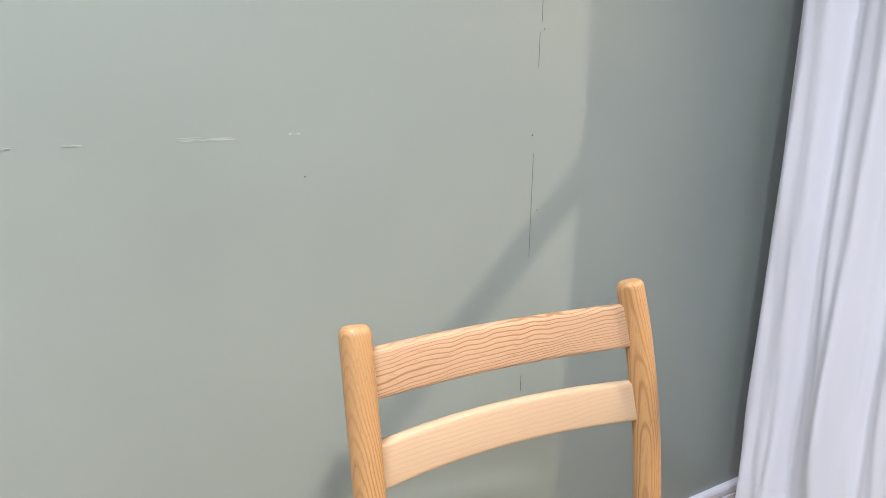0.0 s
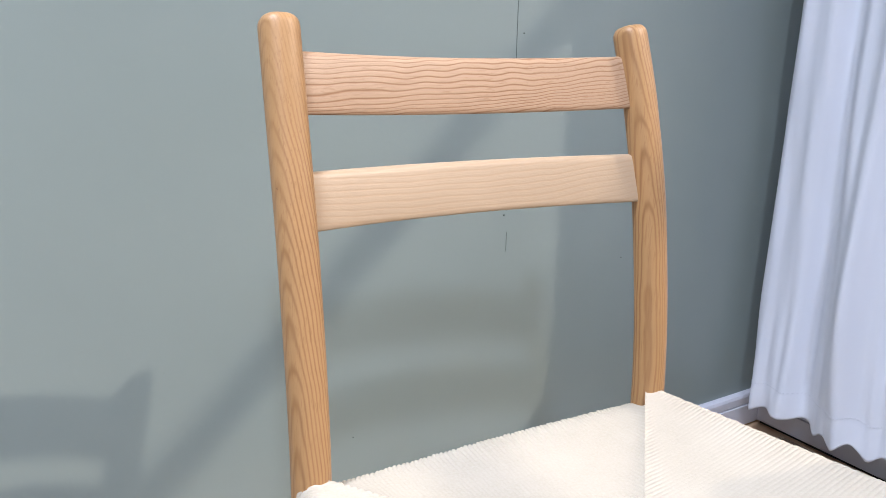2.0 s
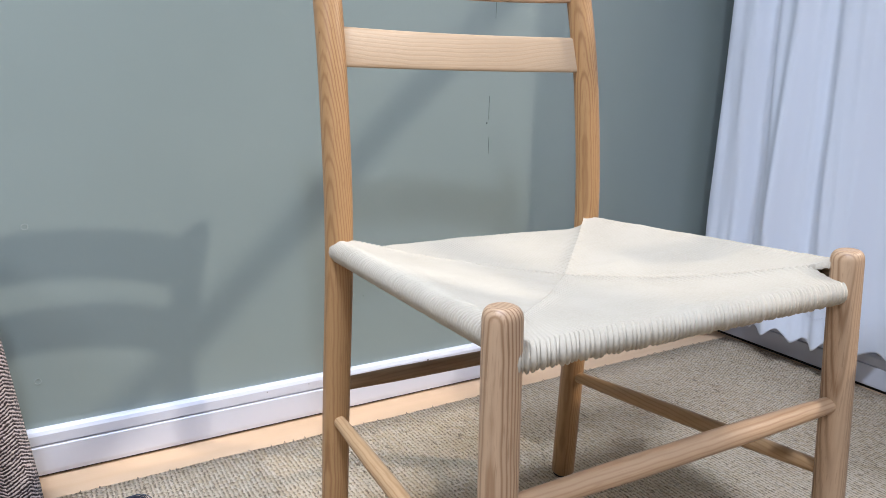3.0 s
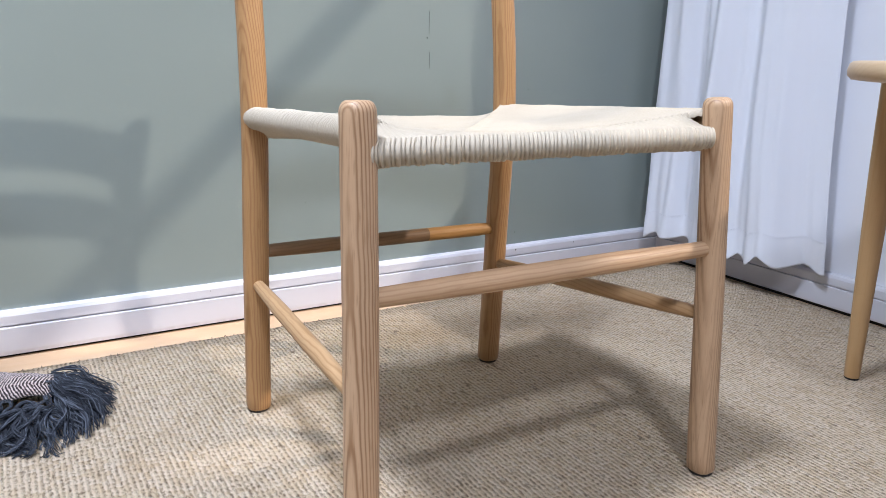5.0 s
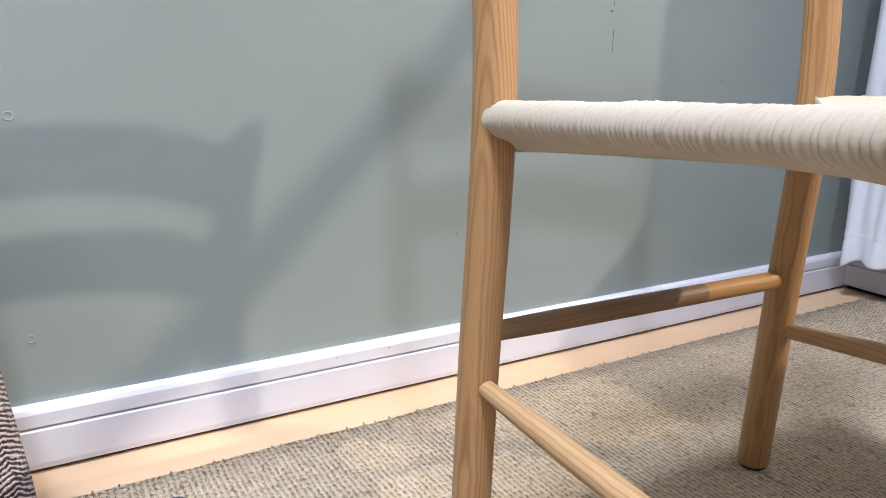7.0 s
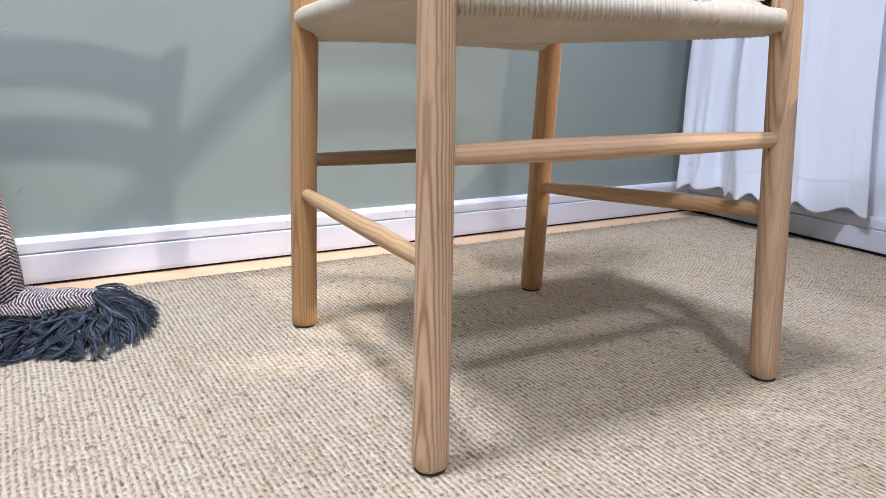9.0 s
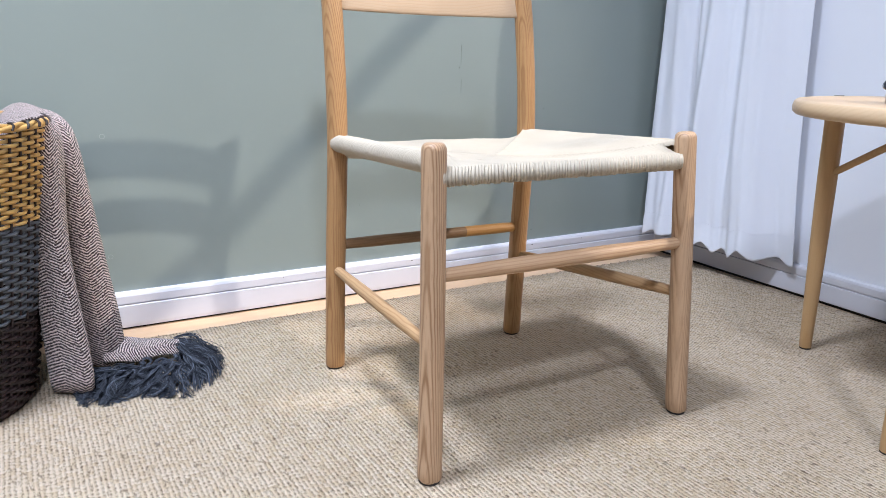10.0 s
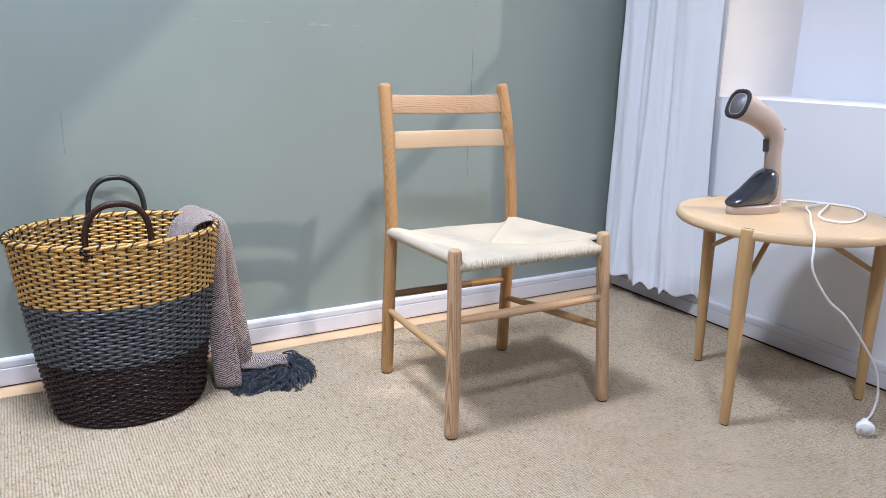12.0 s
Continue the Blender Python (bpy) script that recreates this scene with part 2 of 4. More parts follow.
BRISTLE = material("black_bristle", (0.012, 0.012, 0.014), 0.7)
STEEL = material("brushed_plate", (0.17, 0.16, 0.19), 0.5, 0.4)
CABLE = material("white_cable", (0.80, 0.79, 0.80), 0.45)
BRASS = material("metal_prong", (0.5, 0.48, 0.44), 0.3, 1.0)
KNOT = material("dark_knot", (0.10, 0.045, 0.018), 0.6)
RUBBER = material("dark_felt", (0.03, 0.024, 0.02), 0.9)
DIFFUSER = material("lamp_diffuser", (0.9, 0.9, 0.9), 0.6)
DIFFUSER.node_tree.nodes["Principled BSDF"].inputs["Emission Color"].default_value = (0.9, 0.95, 1.0, 1)
DIFFUSER.node_tree.nodes["Principled BSDF"].inputs["Emission Strength"].default_value = 3.0
GLASS = material("window_glass", (1, 1, 1), 0.02)
GLASS.node_tree.nodes["Principled BSDF"].inputs["Transmission Weight"].default_value = 1.0


# ---- mesh helpers ----
def part(name, bm, mat, parent=None, label="", smooth=True):
    bmesh.ops.recalc_face_normals(bm, faces=bm.faces)
    data = bpy.data.meshes.new(name)
    bm.to_mesh(data)
    bm.free()
    data.materials.append(mat)
    if smooth:
        data.shade_smooth()
    ob = new(name, data)
    if parent is not None:
        ob.parent = parent
        ob.matrix_parent_inverse = parent.matrix_world.inverted()
    if label:
        tagged(ob, label)
    return ob


def base(name, at, label, category, group=""):
    ob = new(name)
    ob.empty_display_size = 0.05
    ob.location = at
    bpy.context.view_layer.update()
    return tagged(ob, label, category, group)


def box(lo, hi, bevel=0.0, bm=None):
    bm = bm or bmesh.new()
    made = bmesh.ops.create_cube(bm, size=1.0)["verts"]
    for v in made:
        v.co = Vector([(a + b) / 2 + c * (b - a) for a, b, c in zip(lo, hi, v.co)])
    if bevel:
        edges = list({e for v in made for e in v.link_edges})
        bmesh.ops.bevel(bm, geom=edges, offset=bevel, segments=2, affect="EDGES")
    return bm


def smooth_path(points, n):
    """A Catmull-Rom curve through points (of any width), n steps a span."""
    p = [np.array(q, float) for q in points]
    p = [2 * p[0] - p[1], *p, 2 * p[-1] - p[-2]]
    out = []
    for k in range(1, len(p) - 2):
        a, b, c, d = p[k - 1:k + 3]
        for i in range(n):
            t = i / n
            out.append(0.5 * (2 * b + (c - a) * t + (2 * a - 5 * b + 4 * c - d) * t * t + (3 * b - a - 3 * c + d) * t ** 3))
    out.append(p[-2])
    return out


def tube(points, radii, sides=16, bm=None, closed=False, up=(0, 0, 1), flat=1.0, power=2.0):
    """A tube along points; radii: one number or one for each. flat: the second axis over the first; power: squareness."""
    bm = bm or bmesh.new()
    pts = [Vector(p) for p in points]
    n = len(pts)
    radii = [radii] * n if isinstance(radii, (int, float)) else list(radii)
    rings, side = [], None
    for k in range(n):
        if closed:
            way = (pts[(k + 1) % n] - pts[k - 1]).normalized()
        else:
            way = (pts[min(k + 1, n - 1)] - pts[max(k - 1, 0)]).normalized()
        if side is None:
            side = way.cross(Vector(up))
            if side.length < 1e-4:
                side = way.cross(Vector((0, 1, 0)))
            side.normalize()
        side = (side - way * side.dot(way)).normalized()
        other = way.cross(side)
        ring = []
        for i in range(sides):
            a = 2 * math.pi * i / sides
            c, s = math.cos(a), math.sin(a)
            if power != 2.0:
                c, s = math.copysign(abs(c) ** (2 / power), c), math.copysign(abs(s) ** (2 / power), s)
            ring.append(bm.verts.new(pts[k] + (side * c + other * s * flat) * radii[k]))
        rings.append(ring)
    for k in range(n if closed else n - 1):
        a, b = rings[k], rings[(k + 1) % n]
        for i in range(sides):
            bm.faces.new((a[i], a[(i + 1) % sides], b[(i + 1) % sides], b[i]))
    if not closed:
        for cap in (bm.faces.new(rings[0][::-1]), bm.faces.new(rings[-1])):
            for e in cap.edges:
                e.smooth = False
    return bm


def grid(rows, bm=None, uvs=None):
    """Faces over a grid of points; uvs: the same grid of pairs."""
    bm = bm or bmesh.new()
    vs = [[bm.verts.new(p) for p in row] for row in rows]
    layer = bm.loops.layers.uv.verify() if uvs else None
    for i in range(len(vs) - 1):
        for j in range(len(vs[0]) - 1):
            f = bm.faces.new((vs[i][j], vs[i][j + 1], vs[i + 1][j + 1], vs[i + 1][j]))
            if uvs:
                for loop, (a, b) in zip(f.loops, ((i, j), (i, j + 1), (i + 1, j + 1), (i + 1, j))):
                    loop[layer].uv = uvs[a][b]
    return bm


def lathe(profile, at, sides=32, bm=None, squash=(1, 1)):
    bm = bm or bmesh.new()
    rings = []
    for r, z in profile:
        rings.append([bm.verts.new((at[0] + r * squash[0] * math.cos(2 * math.pi * i / sides), at[1] + r * squash[1] * math.sin(2 * math.pi * i / sides), at[2] + z)) for i in range(sides)])
    for a, b in zip(rings, rings[1:]):
        for i in range(sides):
            bm.faces.new((a[i], a[(i + 1) % sides], b[(i + 1) % sides], b[i]))
    bm.faces.new(rings[0][::-1])
    bm.faces.new(rings[-1])
    return bm


def structure(name, bm, mat, label, category, smooth=False):
    return tagged(part(name, bm, mat, smooth=smooth), label, category, kind="structure")


# ---- the room ----
WEST, SOUTH = -4.2, -4.6
FLOOR = -0.007
structure("floor", box((WEST - 0.1, SOUTH - 0.1, -0.12), (0.6, 0.1, FLOOR)), FLOORWOOD, "pale honey-coloured wooden floor showing beside the rug", "floor")
structure("wall_north", box((WEST - 0.1, 0, -0.1), (0.6, 0.1, CEILING)), SAGE, "sage green-grey painted wall with small nail holes", "wall")
# west and south walls and ceiling are unseen, added to set the fill light
structure("wall_west", box((WEST - 0.1, SOUTH - 0.1, -0.1), (WEST, 0, CEILING)), BOUNCE_GREY, "unseen grey wall added to hold down bounced light", "wall")
structure("wall_south", box((WEST, SOUTH - 0.1, -0.1), (0.6, SOUTH, CEILING)), BOUNCE_GREY, "unseen grey wall added to close the room and hold down bounced light", "wall")
structure("ceiling", box((WEST - 0.1, SOUTH - 0.1, CEILING), (0.6, 0.1, CEILING + 0.1)), BOUNCE_GREY, "unseen grey ceiling added to hold down bounced light", "ceiling")
# the unseen far edge is set to keep sun off the front floor
NICHE, SILL, REVEAL, FAR = 0.38, 0.767, -0.43, -2.05
SUN_EDGE, HEAD, LOW = -0.765, 3.12, 1.01  # where the glazed opening begins beside the recess, and its top; unseen, set to shape the sunlight


def east_wall():
    bm = box((0.0, REVEAL, -0.1), (0.6, 0.0, CEILING))
    box((0.0, FAR, -0.1), (0.6, REVEAL, SILL), bm=bm)
    box((0.0, SOUTH, -0.1), (0.6, FAR, CEILING), bm=bm)
    box((NICHE, FAR, SILL), (0.6, REVEAL, LOW), bm=bm)
    # unseen block added to keep the sun off the recess side
    box((NICHE, SUN_EDGE, LOW), (0.6, REVEAL, HEAD), bm=bm)
    box((NICHE, FAR, HEAD), (0.6, REVEAL, CEILING), bm=bm)
    return structure("wall_east", bm, WHITE, "white painted wall with a deep window recess above a ledge", "wall")


def window():
    ob = base("window_1", (NICHE + 0.1, -1.4, LOW), "unseen white-framed window in the deep recess, with a bar added to cast the diagonal shadow", "window")
    tagged(ob, kind="structure")
    x0, x1 = NICHE + 0.06, NICHE + 0.13
    low, high = LOW, HEAD
    # out of view; the bar is added to throw the diagonal wall shadow
    for name, lo, hi in (("window_frame", (x0, FAR, low), (x1, SUN_EDGE, low + 0.04)), ("window_frame", (x0, FAR, high - 0.04), (x1, SUN_EDGE, high)),
                         ("window_frame", (x0, SUN_EDGE - 0.04, low + 0.04), (x1, SUN_EDGE, high - 0.04)), ("window_frame", (x0, FAR, low + 0.04), (x1, FAR + 0.04, high - 0.04)),
                         ("shadow_bar", (x0 + 0.02, FAR + 0.04, 1.847), (x1 - 0.02, SUN_EDGE - 0.04, 1.908))):
        part(name, box(lo, hi, 0.004), TRIM, ob, smooth=False)
    for z0, z1 in ((low + 0.04, 1.847), (1.908, high - 0.04)):
        pane = part("pane", box((x0 + 0.03, FAR + 0.04, z0), (x0 + 0.036, SUN_EDGE - 0.04, z1)), GLASS, ob, "clear glass", smooth=False)
        pane.visible_shadow = False


east_wall()
# thin plate, warmer and paler than the rest of the wall
structure("wall_recess_side", box((0.002, REVEAL - 0.004, SILL), (NICHE, REVEAL, CEILING)), REVEALED, "warm beige side of the window recess", "wall")
window()

BOARD = [(0.0, 0.005), (0.0155, 0.005), (0.0165, 0.0121), (0.0165, 0.0515), (0.0150, 0.0525), (0.0115, 0.0530), (0.0115, 0.0555), (0.0150, 0.0562), (0.0150, 0.0715), (0.0125, 0.0770), (0.0085, 0.0790), (0.0, 0.0790)]


def baseboard(name, start, end, out, gap):
    bm = bmesh.new()
    ends = []
    for p in (start, end):
        ends.append([bm.verts.new((p[0] + out[0] * d, p[1] + out[1] * d, max(h, gap) + FLOOR)) for d, h in BOARD])
    n = len(BOARD)
    for i in range(n):
        bm.faces.new((ends[0][i], ends[0][(i + 1) % n], ends[1][(i + 1) % n], ends[1][i]))
    bm.faces.new(ends[0])
    bm.faces.new(ends[1][::-1])
    structure(name, bm, TRIM, "white moulded baseboard with a groove along it", "baseboard")


baseboard("baseboard_north", (WEST, 0), (0, 0), (0, -1), 0.0052)
baseboard("baseboard_east", (0, -0.0168), (0, SOUTH), (-1, 0), 0.0085)
# near-black strips paint the shade in the gap under each board
structure("baseboard_shade", box((WEST, -0.008, FLOOR), (0, 0, FLOOR + 0.0051)), DARK, "near-black strip standing in for shade in the gap under the baseboard", "trim")
structure("baseboard_shade_east", box((-0.008, SOUTH, FLOOR), (0, -0.02, FLOOR + 0.0083)), DARK, "near-black strip standing in for shade in the gap under the baseboard", "trim")


def wall_marks():
    seam = bmesh.new()
    for z0, z1, x in ((0.468, 0.500, -0.708), (0.535, 0.580, -0.710), (0.60, 0.71, -1.945), (0.725, 0.905, -0.702), (1.045, 1.10, -0.699), (1.115, 1.30, -0.696)):
        box((x - 0.00028, -0.0005, z0), (x + 0.00028, 0.001, z1), bm=seam)
    structure("panel_seam", seam, SEAM, "hairline seam between wall panels", "seam")
    holes = ((-1.107, 0.897, 1), (-0.706, 0.935, 1.5), (-0.689, 0.806, 1.1), (-0.714, 0.528, 1.6), (-1.112, 1.150, 1.8), (-0.690, 1.105, 1.1), (-0.452, 0.425, 1), (-0.47, 0.10, 0.9), (-1.93, 0.60, 1), (-0.98, 0.21, 0.8))
    for x, z, s in holes:
        bm = lathe([(0.0005 * s, 0), (0.0011 * s, 0.0003), (0.0011 * s, 0.0010)], (0, 0, 0), 8)
        bmesh.ops.transform(bm, matrix=pose(x, 0.0004, z, 90), verts=bm.verts)
        tagged(part("nail_hole", bm, SEAM), "tiny dark nail hole in the green wall", "nail hole", "nail holes in the wall", "structure")
    for x, z in ((-1.521, 0.39), (-1.526, 0.148)):
        bm = tube([(x + 0.0045 * math.cos(a * math.pi / 8), -0.0004, z + 0.0045 * math.sin(a * math.pi / 8)) for a in range(16)], 0.0004, 6, closed=True, flat=0.6)
        tagged(part("filled_hole", bm, SCUFF), "small round filled screw hole in the green wall", "filled hole", "filled holes", "structure")
    for x, z, w, h in ((-1.241, 0.956, 0.085, 0.007), (-1.398, 0.957, 0.026, 0.002), (-1.475, 0.957, 0.034, 0.002), (-1.60, 0.956, 0.022, 0.002), (-1.12, 0.958, 0.018, 0.002)):
        bm = bmesh.new()
        for k in range(9):
            u = random.uniform(-0.5, 0.5)
            ln = w * random.uniform(0.15, 0.45)
            zz = z + random.uniform(-0.5, 0.5) * h
            xc = min(max(x + u * w, x - w / 2 + ln / 2), x + w / 2 - ln / 2)
            d = 0.0003 + 0.00005 * k
            bm.faces.new([bm.verts.new(p) for p in ((xc - ln / 2, -d, zz), (xc, -d, zz - 0.0007), (xc + ln / 2, -d, zz), (xc, -d, zz + 0.0008))])
        tagged(part("scuff_mark", bm, SCUFF, smooth=False), "thin pale horizontal scuff on the green wall", "scuff", "scuffs on the wall", "structure")
    for x, s in ((-0.845, 1.0), (-0.475, 1.1), (-0.547, 0.8), (-1.096, 0.55), (-1.174, 0.45), (-0.30, 0.7)):
        bm = lathe([(0.0006 * s, 0), (0.0016 * s, 0.0002), (0.0016 * s, 0.001)], (0, 0, 0), 8)
        bmesh.ops.transform(bm, matrix=pose(x, -0.0146, 0.0615, 90), verts=bm.verts)
        tagged(part("nail_hole", bm, DARK), "tiny dark nail head in the baseboard", "nail hole", "nails in the baseboard", "structure")


wall_marks()


def rug():
    """A flat-woven rug, thick at its bound edge, that lies a little askew."""
    x0, x1, y0, y1 = -3.4, -0.034, -3.4, -0.096
    nx, ny = 90, 60
    rows = []
    for j in range(ny + 1):
        row = []
        for i in range(nx + 1):
            u, v = i / nx, j / ny
            x, y = x0 + (x1 - x0) * u, y0 + (y1 - y0) * v
            edge = 0.003 * noise.noise(Vector((x * 9, y * 9, 0)))
            row.append((x + (edge if i in (0, nx) else 0), y + (edge if j in (0, ny) else 0) + 0.012 * (u - 0.6) * v, 0.0006 * noise.noise(Vector((x * 6, y * 6, 3)))))
        rows.append(row)
    bm = grid(rows)
    lip = bmesh.ops.extrude_edge_only(bm, edges=[e for e in bm.edges if e.is_boundary])
    for v in lip["geom"]:
        if isinstance(v, bmesh.types.BMVert):
            v.co.z = FLOOR
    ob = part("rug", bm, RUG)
    rng = random.Random(12)
    ends, x = bmesh.new(), x0 + 1.0
    while x < x1:
        y = y1 + 0.012 * ((x - x0) / (x1 - x0) - 0.6)
        ln, turn = rng.uniform(0.003, 0.009), rng.uniform(-1.2, 1.2)
        tube([(x, y - 0.003, 0.0005), (x + ln * 0.4 * math.sin(turn), y + ln * 0.4, 0.0010), (x + ln * math.sin(turn), y + ln * 0.75, FLOOR + 0.0012)], [0.0008, 0.0007, 0.0003], 4, ends)
        x += rng.uniform(0.008, 0.060)
    tagged(part("edge_yarn", ends, YARN, ob, "loose dark yarn ends along the cut edge"), kind="stuff")
    return tagged(ob, "beige flat-woven ribbed rug covering most of the floor", "rug")


rug()


def curtain():
    """White cotton in deep folds with a stitched hem, hung across the corner."""
    rows, nz, ny = [], 60, 180
    folds = ((0.03, 0.030, 0.010), (0.15, 0.070, 0.030), (0.36, 0.036, 0.012), (0.48, 0.080, 0.036), (0.64, 0.034, 0.014), (0.80, 0.070, 0.024))
    for j in range(nz + 1):
        v = j / nz
        z = 0.078 + (CEILING - 0.1 - 0.078) * v ** 1.6
        row = []
        low = math.exp(-z * 1.3)
        for i in range(ny + 1):
            u = i / ny
            width = 0.405 + 0.070 * math.exp(-z * 2.2)
            y = -0.035 - width * u
            x = -0.062
            for k, (at, wide, deep) in enumerate(folds):
                drift = (0.045 + 0.05 * low) * noise.noise(Vector((k * 3.1, z * 1.5, 0)))
                d = (u - at - drift) / wide
                x -= deep * (0.95 + 0.75 * low) * math.exp(-d * d * 0.5)
            x -= 0.014 * noise.noise(Vector((u * 6, z * 1.6, 5))) + 0.009 * low * noise.noise(Vector((u * 22, z * 5, 2)))
            ripple = math.sin(u * 46 + 2.2 * noise.noise(Vector((u * 2, z * 1.2, 9))))
            x -= 0.006 * (0.5 + 0.9 * low) * (1 - 0.5 * u) * ripple
            zz = z - (0.008 * ripple * (1 - j / 8) if j < 8 else 0.0)
            if j < 8:
                zz += (1 - j / 8) * (0.016 * noise.noise(Vector((u * 4, 0, 1))) + 0.010 * noise.noise(Vector((u * 13, 0, 7))))
            if j == 5:
                x += 0.002
                zz += (1 - j / 8) * (0.036 * u - 0.014)
            ease = max(0.0, (u - 0.72) / 0.28)
            x += (-0.030 - x) * ease * ease * (3 - 2 * ease) * 0.75
            row.append((min(x, -0.022), min(y, -0.028), zz))
        rows.append(row)
    bm = grid(rows)
    ob = part("curtain", bm, CURTAIN)
    m = ob.modifiers.new("thick", "SOLIDIFY")
    m.thickness = 0.0012
    tagged(ob, "long white cotton curtain in folds hanging in the corner", "curtain")
    hem = bmesh.new()
    line = rows[5]
    for k in range(0, len(line) - 1, 2):
        a, b = Vector(line[k]), Vector(line[k + 1])
        tube([a + Vector((-0.002, 0, 0)), b + Vector((-0.002, 0, 0))], 0.0006, 4, hem)
    part("hem_stitch", hem, CURTAIN, ob, "white stitched hem line")


curtain()


# out-of-view fixtures added to go with the lamps, the fill lamp too
def unseen_ceiling_light(x, y, r):
    ob = base("unseen_ceiling_light", (x, y, CEILING), "round white ceiling light added out of view", "lamp", "ceiling lights")
    part("frame", lathe([(r + 0.03, -0.045), (r + 0.03, 0.0)], (x, y, CEILING), 32), TRIM, ob, smooth=False)
    part("diffuser", lathe([(r, -0.052), (r + 0.01, -0.0455)], (x, y, CEILING), 32), DIFFUSER, ob, "glowing white diffuser", smooth=False)


for lamp_x, lamp_y, lamp_size, lamp_watts, lamp_spread in LAMPS:
    unseen_ceiling_light(lamp_x, lamp_y, lamp_size / 2)


# ---- the chair ----
BL = [(-1.203, -0.394, 0.0), (-1.200, -0.397, 0.20), (-1.195, -0.400, 0.42), (-1.191, -0.378, 0.60), (-1.187, -0.350, 0.72), (-1.184, -0.329, 0.800)]
BR = [(-0.812, -0.400, 0.0), (-0.811, -0.406, 0.20), (-0.810, -0.412, 0.42), (-0.816, -0.400, 0.60), (-0.822, -0.380, 0.72), (-0.828, -0.360, 0.802)]
FL = [(-1.231, -0.803, 0.0), (-1.228, -0.797, 0.23), (-1.227, -0.790, 0.458)]
FR = [(-0.772, -0.814, 0.0), (-0.785, -0.806, 0.23), (-0.799, -0.797, 0.458)]


def along(points, z):
    for a, b in zip(points, points[1:]):
        if a[2] <= z <= b[2]:
            t = (z - a[2]) / (b[2] - a[2])
            return Vector(a).lerp(Vector(b), t)
    return Vector(points[-1])


def post(points, r0, r1, parent, name, mat, power=2.4):
    curve = smooth_path(points, 10)
    n = len(curve)
    h = curve[-1][2]
    rad = []
    for p in curve:
        t = p[2] / h
        r = r0 + (r1 - r0) * t
        rad.append(r)
    body = [c for c in curve if h - c[2] > 0.012]
    rad = rad[:len(body)]
    way = (Vector(curve[-1]) - Vector(curve[-3])).normalized()
    top = Vector(curve[-1])
    for k in range(6):
        a = k / 5 * math.pi / 2
        body.append(top - way * 0.010 * (1 - math.sin(a)))
        rad.append(r1 * (0.55 + 0.45 * math.cos(a)))
    foot = Vector(body[0]) + Vector((0, 0, 0.0035))
    body = [foot, foot + Vector((0, 0, 0.003)), *body[1:]]
    rad = [r0 * 0.90, r0, *rad[1:]]
    return part(name, tube(body, rad, 24, power=power), mat, parent)


def slat(za, zb, mat, bow, sag, parent, thick=0.013):
    z = (za + zb) / 2
    a, b = along(BL, z), along(BR, z)
    rows, n = [], 24
    prof = []
    hh, tt = (zb - za) / 2, thick / 2
    for k in range(16):
        ang = 2 * math.pi * k / 16
        c, s = math.cos(ang), math.sin(ang)
        prof.append((math.copysign(abs(c) ** 0.35, c) * tt, math.copysign(abs(s) ** 0.28, s) * hh))
    bm = bmesh.new()
    rings = []
    for i in range(n + 1):
        u = i / n
        p = a.lerp(b, u)
        back = bow * (1 - (2 * u - 1) ** 2)
        lean = 0.26
        rings.append([bm.verts.new((p.x, p.y + back + d + h * lean, z + h - sag * (1 - (2 * u - 1) ** 2))) for d, h in prof])
    for q, w in zip(rings, rings[1:]):
        for k in range(16):
            bm.faces.new((q[k], q[(k + 1) % 16], w[(k + 1) % 16], w[k]))
    bm.faces.new(rings[0])
    bm.faces.new(rings[-1][::-1])
    return part("slat", bm, mat, parent)


def stretcher(a, b, r, mat, parent, label="", mid=1.0):
    a, b = Vector(a), Vector(b)
    n = 16
    pts = [a.lerp(b, i / n) for i in range(n + 1)]
    rad = [r * (0.78 + 0.22 * min(1, 3.2 * min(i / n, 1 - i / n)) * mid) for i in range(n + 1)]
    return part("stretcher", tube(pts, rad, 14), mat, parent, label)


CORNERS = {"fl": Vector((-1.226, -0.793, 0)), "fr": Vector((-0.797, -0.800, 0)), "bl": Vector((-1.196, -0.402, 0)), "br": Vector((-0.812, -0.410, 0))}
SIDE_FRONT, SIDE_BACK, SIDE_R = 0.4315, 0.4105, 0.0135
FRONT_Z, BACK_Z, END_R = 0.4140, 0.3945, 0.0120
MIDDLE = 0.4065


